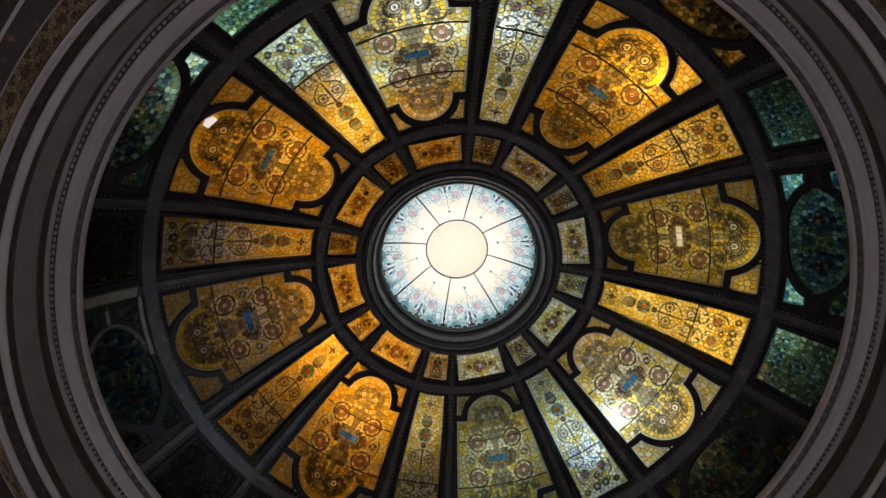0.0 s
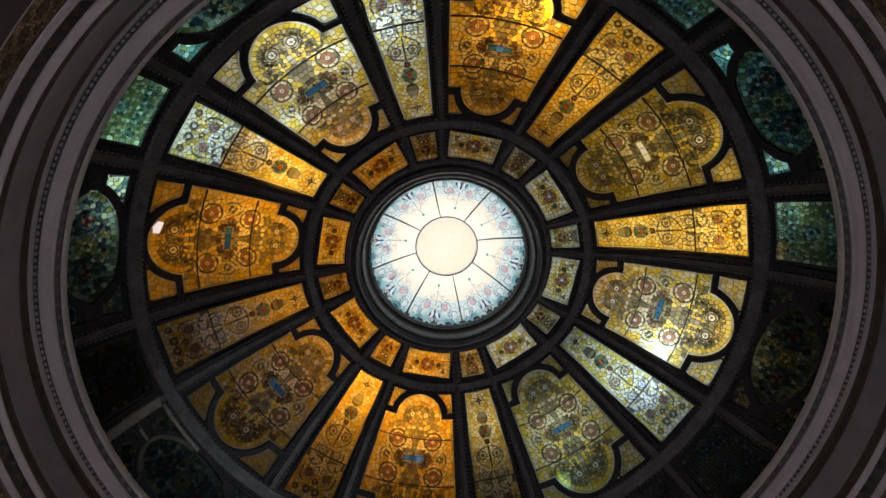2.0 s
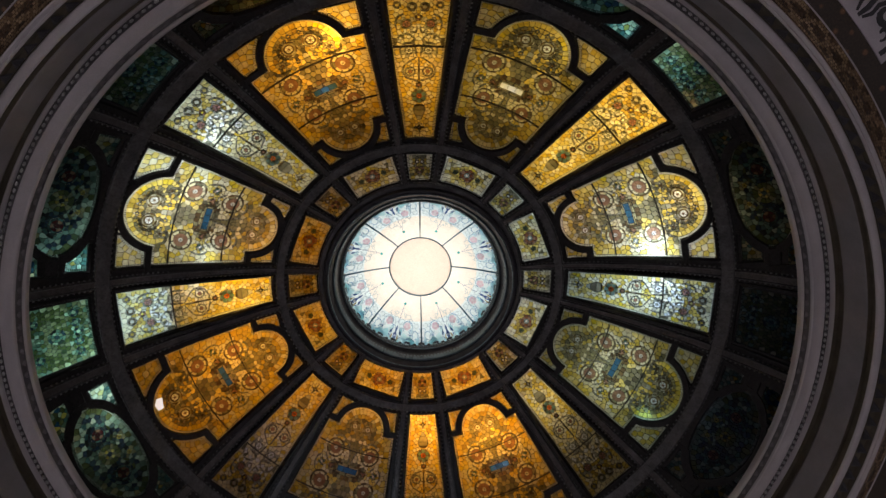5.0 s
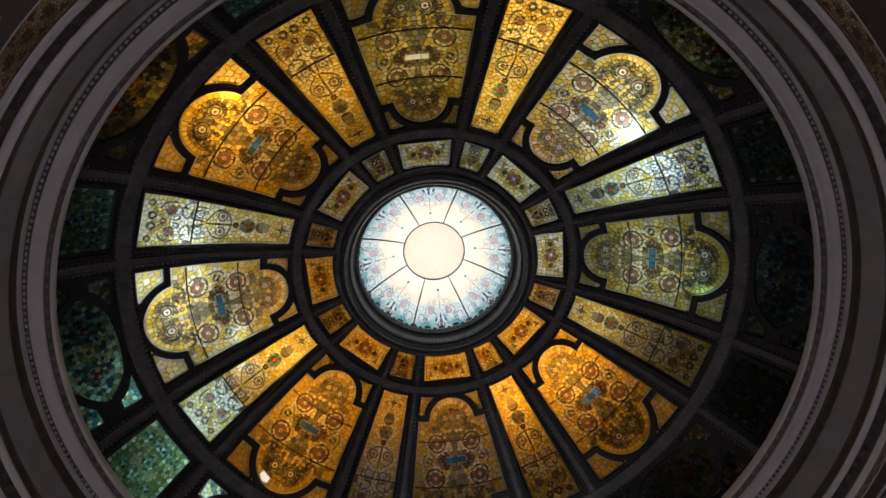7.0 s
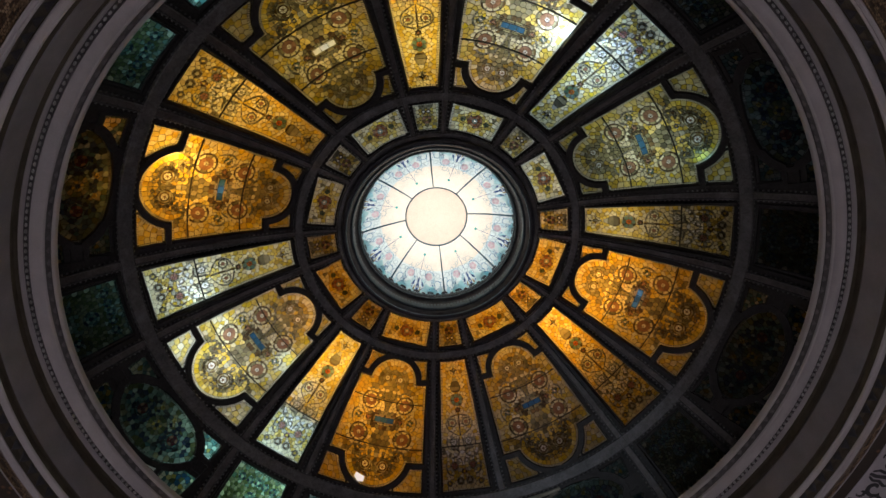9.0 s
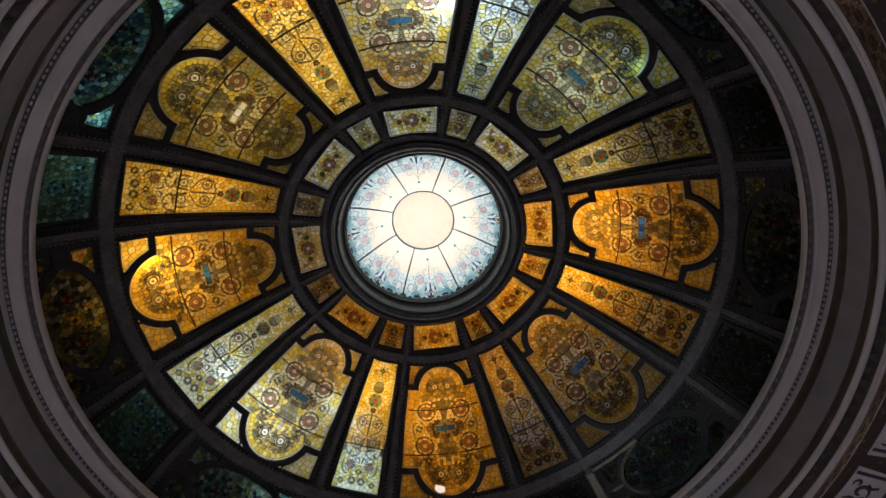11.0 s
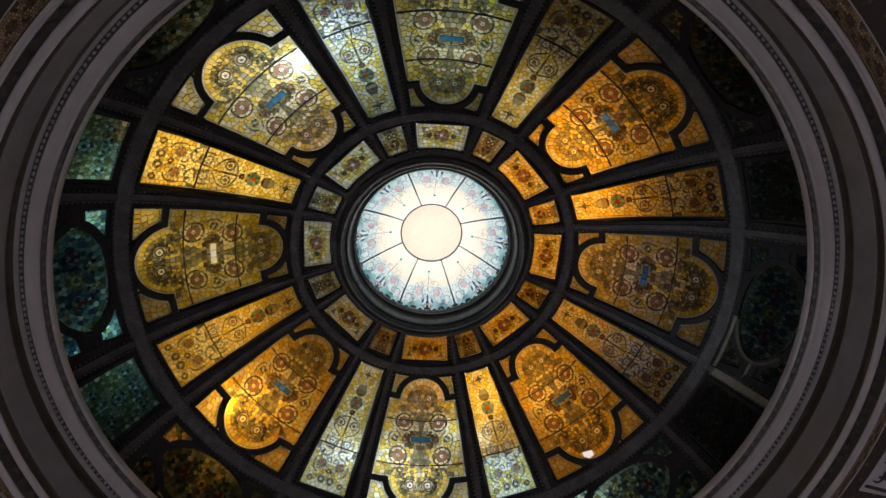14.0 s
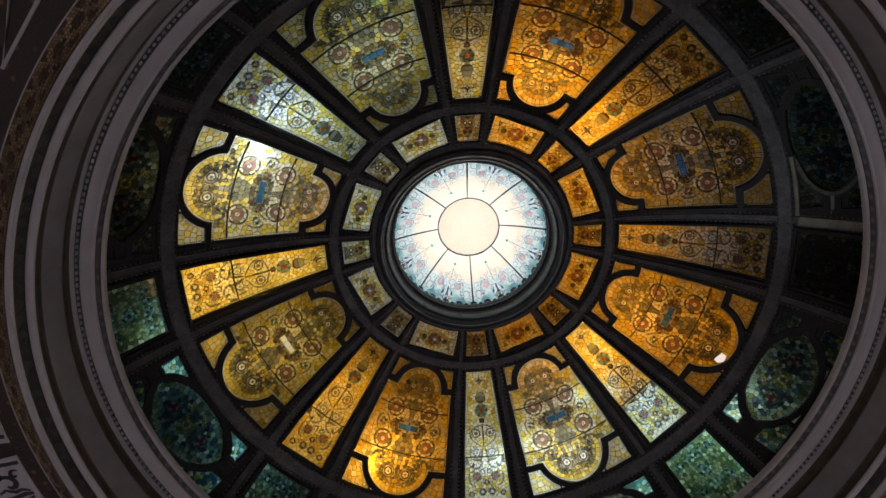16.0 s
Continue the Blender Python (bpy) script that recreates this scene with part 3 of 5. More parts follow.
# ---- the wide panels: a body with a lobe at each end, and four spandrels ----
def wide_outline():
    s1, s2 = S(3.26), S(4.52)
    b1, b2 = U(3.26, 11.25), U(4.52, 11.7)
    pts = [(b1, s1), (b2, s2), (0.585, s2)]
    pts += [(0.585 * math.cos(a), s2 + 0.545 * math.sin(a)) for a in [math.pi * i / 20 for i in range(1, 20)]]
    pts += [(-0.585, s2), (-b2, s2), (-b1, s1), (-0.42, s1)]
    pts += [(-0.42 * math.cos(a), s1 - 0.465 * math.sin(a)) for a in [math.pi * i / 16 for i in range(1, 16)]]
    return pts + [(0.42, s1)]


def wide_spandrels():
    s1, s2 = S(3.26), S(4.52)
    outs = []
    for sign in (1, -1):
        curve = [(0.79 * math.cos(a), s2 + 0.76 * math.sin(a)) for a in np.linspace(0.26, 0.84, 7)]
        pts = [(U(4.67, 11.7), curve[0][1])] + curve + [(curve[-1][0], S(4.975)), (U(4.975, 11.7), S(4.975))]
        outs.append([(sign * u, s) for u, s in pts])
        curve = [(0.60 * math.cos(a), s1 - 0.60 * math.sin(a)) for a in np.linspace(0.28, 0.96, 6)]
        pts = [(U(3.1, 11.2), curve[0][1])] + curve + [(U(2.785, 11.0), S(2.785))]
        outs.append([(sign * u, s) for u, s in pts])
    return outs


def wide_panel():
    d = Design(wide_outline())
    mid = S(3.915)
    pale = pick(CREAM, IVORY, STRAW)

    def edge_tone(p):
        r = radius_of(p[1])
        return rng.choice((AMBER, AMBER, STRAW) if r > 4.5 else (IVORY, STRAW, HONEY) if r < 3.3 else (STRAW, STRAW, IVORY, AMBER))
    # the bar in the middle: blue, in an olive and brown frame
    a, b, c, e_ = 0.195, 0.052, 0.262, 0.112
    d.hole([(-c, mid - e_), (c, mid - e_), (c, mid + e_), (-c, mid + e_)], 0.07, pick(UMBER, SMOKE, OLIVE))
    for i in range(3):
        x = -a + 2 * a * i / 3
        d.pieces.append(([(x, mid - b), (x + 2 * a / 3, mid - b), (x + 2 * a / 3, mid + b), (x, mid + b)], BLUE))
    for e in (-1, 1):
        for i in range(2):
            x = -0.225 + 0.225 * i
            d.pieces.append(([(x, mid + e * b), (x + 0.225, mid + e * b), (x + 0.225, mid + e * 0.078), (x, mid + e * 0.078)], OLIVE))
        d.pieces.append(([(e * a, mid - b), (e * 0.225, mid - b), (e * 0.225, mid + b), (e * a, mid + b)], OLIVE))
        for i in range(4):
            x = -c + c * i / 2
            d.pieces.append(([(x, mid + e * 0.078), (x + c / 2, mid + e * 0.078), (x + c / 2, mid + e * e_), (x, mid + e * e_)], UMBER if i in (0, 3) else OLIVE))
        d.pieces.append(([(e * 0.225, mid - 0.078), (e * c, mid - 0.078), (e * c, mid + 0.078), (e * 0.225, mid + 0.078)], UMBER))
    for sg in (1, -1):
        d.roundel(sg * 0.447, S(4.2), 0.193, ROUNDEL, pale, 0.085, 0.3)
        d.roundel(sg * 0.35, S(3.622), 0.183, ROUNDEL, pale, 0.08, 0.8)
        d.roundel(sg * 0.178, S(4.66), 0.132, ROSETTE, pick(SMOKE, OLIVE, HONEY), 0.07)
        d.roundel(sg * 0.132, S(3.17), 0.106, ROSETTE, pick(SMOKE, OLIVE, HONEY), 0.065)
        d.roundel(sg * 0.53, mid, 0.075, ((0, 0.3, 1, (PEARL,)), (0.3, 0.68, 4, (TURQ, MIXGREY)), (0.68, 1.0, 8, (SMOKE, STRAW))), pale, 0.075)
        d.roundel(sg * 0.328, mid, 0.058, ((0, 0.5, 1, (PLUM,)), (0.5, 1.0, 6, (UMBER, PLUM))), pick(UMBER, HONEY), 0.07)
        d.roundel(sg * 0.388, S(4.49), 0.050, ((0, 0.5, 1, (UMBER,)), (0.5, 1.0, 5, (SMOKE, TAUPE))), pick(SMOKE, OLIVE), 0.06)
        d.roundel(sg * 0.142, S(4.46), 0.040, ((0, 0.55, 1, (HONEY,)), (0.55, 1.0, 6, (VEIL,))), pick(IVORY, STRAW), 0.06)
        d.roundel(sg * 0.085, S(4.82), 0.034, ((0, 0.5, 1, (STRAW,)), (0.5, 1.0, 6, (TAUPE,))), pick(HONEY, STRAW), 0.06)
    warm = pick(HONEY, STRAW, OLIVE)
    d.scroll([(0.345 * math.cos(t), S(4.66) + 0.185 * math.sin(t)) for t in np.linspace(-0.9, 1.15, 9)], 0.044, (VEIL, TAUPE), warm)
    d.scroll([(-0.345 * math.cos(t), S(4.66) + 0.185 * math.sin(t)) for t in np.linspace(-0.9, 1.15, 9)], 0.044, (VEIL, TAUPE), warm)
    for sg in (1, -1):
        d.scroll([(sg * x, y) for x, y in ((0.29, 4.70), (0.36, 4.67), (0.44, 4.67), (0.53, 4.70), (0.56, 4.78))], 0.046, (VEIL, TAUPE), warm)
        d.scroll([(sg * x, y) for x, y in ((0.045, 3.96), (0.035, 3.86), (0.07, 3.74), (0.115, 3.63), (0.12, 3.52))], 0.028, (VEIL, TAUPE), pick(OLIVE, IVORY))
        d.scroll([(sg * x, y) for x, y in ((0.20, 3.56), (0.27, 3.515), (0.36, 3.52), (0.43, 3.56))], 0.036, (VEIL,), warm)
        d.scroll([(sg * x, y) for x, y in ((0.62, 4.25), (0.655, 4.15), (0.64, 4.04), (0.58, 3.97))], 0.028, (VEIL,), pale)
        d.scroll([(sg * x, y) for x, y in ((0.50, 3.93), (0.46, 3.98), (0.42, 4.04))], 0.028, (VEIL,), pale)
    d.rim(0.110, 0.054, edge_tone)

    def tone(p):
        r, u = radius_of(p[1]), abs(p[0])
        # the bow of dark leaves below the bar, and the stem above it
        if 4.0 < r < 4.46 and u < 0.05 + (r - 4.0) * 0.52:
            return patches(p, (SMOKE, SMOKE, OLIVE, SMOKE), 0.12, 0.1)
        if 3.36 < r < 3.82 and u < 0.11:
            return patches(p, (SMOKE, UMBER, OLIVE, HONEY), 0.12, 0.1)
        if 3.70 < r < 4.30 and u < 0.36:
            return patches(p, (CREAM, IVORY, STRAW, STRAW), 0.10)
        if r < 4.78 and r > 4.40 and u < 0.40 or 3.0 < r < 3.36 and u < 0.28:
            return patches(p, (SMOKE, OLIVE, MIXGREY, SMOKE, HONEY, STRAW), 0.10)
        if r > 4.70 or r < 3.1:
            return patches(p, (HONEY, STRAW, AMBER, STRAW))
        return patches(p, (HONEY, STRAW, AMBER, STRAW, IVORY), 0.12)
    d.bricks(0.094, 0.088, tone)
    d.fill(0.060, tone, 3000)
    d.symmetrise()
    designs = [d]
    for sp in wide_spandrels():
        q = Design(sp)
        q.rim(0.085, 0.04, pick(STRAW, STRAW, IVORY))
        q.fill(0.075, pick(STRAW, IVORY, AMBER), 400)
        designs.append(q)
    bars = [(-U(4.345, 11.8), U(4.345, 11.8), S(4.345)), (-U(3.585, 11.5), U(3.585, 11.5), S(3.585))]
    return panel("wide_glass_panel", "lobed amber stained glass panel with roundels and a blue bar", designs, bars, 0.115, "wide panels of the dome")


def narrow_panel():
    b0, b1, s0, s1 = U(2.80, 4.3), U(4.955, 5.25), S(2.80), S(4.955)
    d = Design([(-b0, s0), (b0, s0), (b1, s1), (-b1, s1)])
    pale = pick(CREAM, IVORY, STRAW)
    # the orange flower with its six blue petals
    f = 3.62
    d.roundel(0, f, 0.132, ((0, 0.16, 1, (RUST,)), (0.16, 0.36, 6, (FLAME,)), (0.36, 1.0, -12, (STRAW, SMOKE))), pale, 0.075, 0.26)
    for i in range(6):
        t = math.pi / 6 + math.pi * i / 3
        d.plated.append(([(0.086 * math.cos(t) + 0.041 * math.cos(q), f + 0.086 * math.sin(t) + 0.041 * math.sin(q)) for q in np.linspace(0, 2 * math.pi, 10)[:-1]], PETAL))
    # a dark four-pointed star and a grey urn towards the crown
    star = 3.02
    tips = [((0.10 if i % 2 == 0 else 0.032) * math.cos(math.pi * i / 4), star + (0.115 if i % 2 == 0 else 0.032) * math.sin(math.pi * i / 4)) for i in range(8)]
    d.hole(tips, 0.06, pale, 0.022)
    d.disc(0, star, 0.022, LILAC, 6)
    for i in range(0, 8, 2):
        d.pieces.append(([tips[i - 1], tips[i], tips[(i + 1) % 8], (0, star)], SMOKE if i % 4 else UMBER))
    urn = [(-0.025, 3.165), (0.025, 3.165), (0.06, 3.245), (0.105, 3.355), (0.085, 3.435), (0.035, 3.475), (-0.035, 3.475), (-0.085, 3.435), (-0.105, 3.355), (-0.06, 3.245)]
    d.hole(urn, 0.06, pale, 0.022)
    d.pieces += [([urn[0], urn[1], urn[2], urn[9]], MIXGREY), ([urn[9], urn[2], urn[3], urn[8]], SMOKE), ([urn[8], urn[3], urn[4], urn[7]], SMOKE), ([urn[7], urn[4], urn[5], urn[6]], UMBER)]
    # a brown knot, two ringed discs, two pale flowers, and their stems
    d.roundel(0, 3.822, 0.055, ((0, 0.45, 1, (PLUM,)), (0.45, 1.0, 4, (UMBER,))), pale, 0.06, 0.78)
    for sg in (1, -1):
        d.roundel(sg * 0.14, 4.073, 0.088, ((0, 0.42, 1, (PLUM,)), (0.42, 0.74, 6, (CREAM, IVORY)), (0.74, 1.0, 8, (VEIL, TAUPE))), pale, 0.06, 0.4)
        d.roundel(sg * 0.15, 4.455, 0.074, ((0, 0.3, 1, (MIXGREY,)), (0.3, 0.75, 6, (LILAC,)), (0.75, 1.0, 6, (VEIL, MIXGREY))), pick(IVORY, MIXGREY), 0.06)
        d.roundel(sg * 0.185, 4.917, 0.088, ((0, 0.28, 4, (WINEY,)), (0.28, 0.72, 6, (PLUM, WINEY)), (0.72, 1.0, 8, (VEIL, SMOKE))), pick(HONEY, CREAM, MIXGREY), 0.06)
        d.roundel(sg * 0.094, 5.205, 0.078, ((0, 0.45, 1, (MIXGREY,)), (0.45, 0.8, 6, (SMOKE, UMBER)), (0.8, 1.0, 6, (VEIL,))), pick(HONEY, IVORY), 0.06)
        d.roundel(sg * 0.315, 5.245, 0.060, ((0, 0.5, 1, (HONEY,)), (0.5, 1.0, 6, (TAUPE, SMOKE))), pale, 0.06)
    d.roundel(0, 5.03, 0.058, ((0, 0.4, 1, (AMBER,)), (0.4, 1.0, 5, (UMBER, PLUM))), pick(AMBER, HONEY), 0.055)
    soft = pick(CREAM, STRAW, IVORY)
    d.scroll([(0, 3.89), (0, 4.02), (0, 4.18), (0, 4.33)], 0.030, (UMBER, TAUPE), soft)
    for sg in (1, -1):
        d.scroll([(sg * x, y) for x, y in ((0.02, 3.90), (0.09, 3.93), (0.20, 3.98), (0.255, 4.08), (0.23, 4.20), (0.14, 4.27), (0.03, 4.34))], 0.022, (VEIL, TAUPE), soft)
        d.scroll([(sg * x, y) for x, y in ((0.03, 4.37), (0.05, 4.47), (0.07, 4.57), (0.15, 4.60), (0.25, 4.58))], 0.032, (TAUPE, VEIL), soft)
        d.scroll([(sg * x, y) for x, y in ((0.27, 4.36), (0.29, 4.48), (0.27, 4.56))], 0.028, (VEIL,), soft)
        d.scroll([(sg * x, y) for x, y in ((0.05, 4.64), (0.10, 4.72), (0.20, 4.76), (0.30, 4.72), (0.33, 4.64))], 0.030, (VEIL, MIXGREY), pick(LILAC, CREAM, SMOKE))
        d.scroll([(sg * x, y) for x, y in ((0.02, 4.88), (0.05, 4.78), (0.13, 4.80))], 0.028, (VEIL, TAUPE), pick(LILAC, CREAM))
        d.scroll([(sg * x, y) for x, y in ((0.33, 4.84), (0.35, 4.95), (0.31, 5.06), (0.22, 5.10))], 0.030, (TAUPE, VEIL), soft)
    d.rim(0.094, 0.045, pick(STRAW, AMBER, IVORY, STRAW))

    def tone(p):
        if 4.55 < p[1] < 4.9:
            return patches(p, (MIXGREY, CREAM, LILAC, IVORY, SMOKE), 0.10)
        return patches(p, (HONEY, STRAW, STRAW, IVORY, CREAM), 0.12)
    d.bricks(0.082, 0.078, tone)
    d.fill(0.054, tone, 3000)
    d.symmetrise()
    bars = [(-U(4.29, 5.3), U(4.29, 5.3), S(4.29))]
    return panel("narrow_glass_panel", "narrow tapering stained glass panel with an orange flower", [d], bars, 0.06, "narrow panels of the dome")


def crown_panel(half, wide):
    s0, s1 = S(1.985), S(2.43)
    w0, w1 = U(1.985, half), U(2.43, half - (0.9 if wide else 0.3))
    d = Design([(-w0, s0), (w0, s0), (w1, s1), (-w1, s1)])
    c = S(2.21)
    if wide:
        d.roundel(0, c, 0.138, ((0, 0.17, 1, (PEARL,)), (0.17, 0.36, 8, (PETAL, MIXGREY)), (0.36, 0.74, 8, (RUST, PLUM)), (0.74, 1.0, 8, (PLUM, RUST, HONEY))), pick(AMBER, HONEY), 0.06)
        for sg in (1, -1):
            d.roundel(sg * 0.215, c, 0.050, ((0, 1.0, 4, (PINE,)),), pick(AMBER, HONEY), 0.06)
    else:
        for sg in (1, -1):
            d.roundel(sg * 0.042, c + 0.105, 0.041, ((0, 0.55, 1, (PEARL,)), (0.55, 1.0, 6, (UMBER,))), pick(SMOKE, HONEY), 0.045)
        d.roundel(0, c - 0.050, 0.085, ((0, 0.3, 1, (HONEY,)), (0.3, 1.0, 6, (PLUM, UMBER))), pick(HONEY, OLIVE), 0.055)
        d.chain([(0, c + 0.16), (0, c + 0.02)], SMOKE, 0.05)
    d.rim(0.08, 0.036, pick(STRAW, IVORY, CREAM, IVORY))
    d.fill(0.056, pick(STRAW, IVORY, CREAM, OLIVE), 900)
    d.symmetrise()
    return panel("crown_glass_panel", "small stained glass panel with a red rosette" if wide else "small stained glass panel with a plum urn and white dots",
                 [d], (), 0.05, "crown row of the dome")


def oval_panel():
    c, a, b = S(5.638), 0.872, 0.425
    d = Design([(a * math.cos(t), c + b * math.sin(t)) for t in np.linspace(0, 2 * math.pi, 41)[:-1]], True)
    d.roundel(0, c, 0.175, ((0, 0.22, 1, (DEEP,)), (0.22, 0.52, 8, (HONEY, OLIVE)), (0.52, 1.0, 12, (MOSS, OLIVE, MOSS))), pick(DEEP, SEA), 0.08)
    for u in (-0.40, 0.40):
        d.roundel(u, c, 0.125, ((0, 0.35, 4, (WINE,)), (0.35, 0.75, 6, (WINE, PLUM)), (0.75, 1.0, 8, (DEEP, TURQ))), pick(DEEP, TURQ), 0.075)
    for u, s in ((0.16, c - 0.25), (-0.16, c - 0.25)):
        d.roundel(u, s, 0.042, ((0, 1.0, 6, (HONEY,)),), pick(SEA, OLIVE), 0.07)
    for sg in (1, -1):
        d.scroll([(sg * x, c + y) for x, y in ((0.19, 0.14), (0.30, 0.20), (0.44, 0.18), (0.56, 0.08), (0.60, -0.05))], 0.05, (DEEP, TURQ), pick(DEEP, SEA))
        d.scroll([(sg * x, c + y) for x, y in ((0.20, -0.12), (0.32, -0.19), (0.45, -0.17))], 0.045, (MOSS, DEEP), pick(DEEP, SEA))
    d.rim(0.100, 0.05, pick(SEA, SEA, OLIVE, MOSS))
    d.fill(0.06, lambda p: patches(p, (DEEP, DEEP, MOSS, DEEP, SEA, TURQ), 0.2))
    d.symmetrise()
    designs = [d]
    for sg in (1, -1):
        for lo, hi, flip in ((5.305, 5.60, -1), (5.69, 6.02, 1)):
            curve = [(1.0 * math.cos(t), c + flip * 0.58 * math.sin(t)) for t in np.linspace(0.32, 0.80, 6)]
            end = S(lo) if flip < 0 else S(hi)
            edge = 5.3 if flip < 0 else 6.0
            pts = [(max(U(edge, 11.8), curve[0][0] + 0.03), curve[0][1])] + curve + [(curve[-1][0], end), (U(edge, 11.8), end)]
            q = Design([(sg * u, s) for u, s in pts])
            q.rim(0.066, 0.032, pick(SEA, SEA, TURQ, IVORY))
            q.fill(0.056, pick(SEA, MOSS, BLUE, HONEY), 300)
            designs.append(q)
    top = panel("oval_glass_panel", "dark oval stained glass panel in sea green and deep blue", designs, (), 0.105, "oval panels of the dome", 0.085, SEA)
    for sg in (1, -1):
        for u0, u1, r0, r1 in ((0.90, 1.36, 5.53, 5.79), (1.20, 1.45, 5.28, 6.3)):
            verts = [D(sg * u, S(r), h) for h in (-0.02, 0.028) for u, r in ((u0, r0), (u1, r0), (u1, r1), (u0, r1))]
            mesh_object("tie_plate", verts, [(4, 5, 6, 7), (0, 1, 5, 4), (1, 2, 6, 5), (2, 3, 7, 6), (3, 0, 4, 7)], IRON, top)
    return top


def low_panel():
    d = Design([(-U(5.325, 5.25), S(5.325)), (U(5.325, 5.25), S(5.325)), (U(6.08, 5.5), S(6.08)), (-U(6.08, 5.5), S(6.08))])
    d.roundel(0, S(5.66), 0.13, ((0, 0.28, 1, (DEEP,)), (0.28, 0.66, 8, (SEA, TURQ)), (0.66, 1.0, 8, (DEEP, SEA))), pick(MOSS, OLIVE), 0.075)
    for u, r in ((0.33, 5.46), (-0.33, 5.46), (0.16, 5.45), (-0.16, 5.45), (0.30, 5.86), (-0.30, 5.86), (0, 5.44)):
        d.roundel(u, S(r), 0.072, ((0, 0.45, 1, (SEA,)), (0.45, 1.0, 6, (DEEP, TURQ))), pick(MOSS, SEA), 0.07)
    d.rim(0.095, 0.043, pick(SEA, IVORY, OLIVE))
    tone = lambda p: patches(p, (MOSS, OLIVE, OLIVE, MOSS, SEA), 0.18)
    d.bricks(0.066, 0.064, tone)
    d.fill(0.048, tone)
    d.symmetrise()
    return panel("low_glass_panel", "sea green stained glass panel low in the dome", [d], (), 0.06, "low panels of the dome", 0.035, SEA)


def round_the_dome(thing, start=0.0):
    thing.matrix_world = pose(0, 0, 0, 0, 0, start)
    return [thing] + [copy_thing(thing, pose(0, 0, 0, 0, 0, start + 45 * i)) for i in range(1, 8)]


# ---- iron skeleton of the dome ----
def strip(name, s0, s1, half0, half1, h, mat, parent, phi=0.0, k=24, back=-0.05):
    """A flat bar down the dome, half widths in metres, with side walls."""
    verts = []
    for i in range(k + 1):
        f = i / k
        s, w = s0 + (s1 - s0) * f, half0 + (half1 - half0) * f
        verts += [D(-w, s, back, phi), D(-w, s, h - 0.008, phi), D(-w + 0.01, s, h, phi), D(w - 0.01, s, h, phi), D(w, s, h - 0.008, phi), D(w, s, back, phi)]
    faces = [(i * 6 + q, i * 6 + q + 1, i * 6 + q + 7, i * 6 + q + 6) for i in range(k) for q in range(5)]
    return mesh_object(name, verts, faces, mat, parent)


def stud_rows(name, places, size, mat, parent):
    """Small pyramidal studs, joined."""
    verts, faces = [], []
    for u, s, h, phi in places:
        b, e = len(verts), size
        verts += [D(u - e, s - e, h, phi), D(u + e, s - e, h, phi), D(u + e, s + e, h, phi), D(u - e, s + e, h, phi), D(u, s, h + e * 1.3, phi)]
        faces += [(b, b + 1, b + 4), (b + 1, b + 2, b + 4), (b + 2, b + 3, b + 4), (b + 3, b, b + 4)]
    return tagged(mesh_object(name, verts, faces, mat, parent), kind="stuff")


def ring_bar(name, r0, r1, h, mat, parent, back=-0.05):
    prof = [(r0, back), (r0, h - 0.012), (r0 + 0.014, h), (r1 - 0.014, h), (r1, h - 0.012), (r1, back)]
    pts = []
    for r, hh in prof:
        p = D(0, S(r), hh)
        pts.append((p.x, p.z))
    return lathe(name, pts, mat, parent)


ironwork = tagged(new("dome_ironwork"), "dark grey iron ribs and rings of the glass dome", "dome frame", kind="structure")
for i in range(16):
    phi = (i // 2) * BAY + (1 if i % 2 else -1) * radians(14.55)
    rib = strip("rib", S(1.9), S(6.35), 0.085, 0.30, 0.03, IRON, ironwork, phi)
    strip("rib_bar", S(1.9), S(6.35), 0.050, 0.088, 0.085, RIBIRON, rib, phi)
    for sg in (1, -1):
        rail = strip("rail", S(1.9), S(6.35), 0.011, 0.014, 0.108, STEEL, rib, phi, 24, 0.07)
        for v in rail.data.vertices:
            f = (math.asin(min(1, math.hypot(v.co.x, v.co.y) / RS)) * RS - S(1.9)) / (S(6.35) - S(1.9))
            r = math.hypot(v.co.x, v.co.y)
            v.co = Matrix.Rotation(sg * (0.036 + 0.036 * f) / r, 4, "Z") @ v.co
    stud_rows("stud_row", [(sg * (0.060 + 0.043 * f), S(1.95) + (S(6.2) - S(1.95)) * f, 0.07, phi) for sg in (1, -1) for f in np.linspace(0, 1, 66)], 0.015, STUD, rib)
for r0, r1, b0, b1 in ((2.465, 2.765, 2.545, 2.69), (4.995, 5.30, 5.06, 5.23), (1.80, 1.965, 1.83, 1.94)):
    base = ring_bar("ring", r0, r1, 0.032, IRON, ironwork)
    ring_bar("ring_bar", b0, b1, 0.105, STEEL, base)
    n = int(2 * math.pi * r0 / 0.09)
    stud_rows("stud_row", [(0, S(r), 0.075, 2 * math.pi * i / n) for r in (b0 - 0.004, b1 + 0.004) for i in range(n)], 0.015, STUD, base)

# added ring that keeps attic light from leaking past the lowest row
ring_bar("base_ring", 5.995, 6.42, -0.03, IRON, ironwork, -0.10)

# light falling on one corner of the ironwork, put into paler bars
LITIRON = solid("lit_olive_grey_iron", (0.16, 0.15, 0.112), (0.30, 0.28, 0.215), 0.5, 0.1, 9.0, 0.4, 0.006)


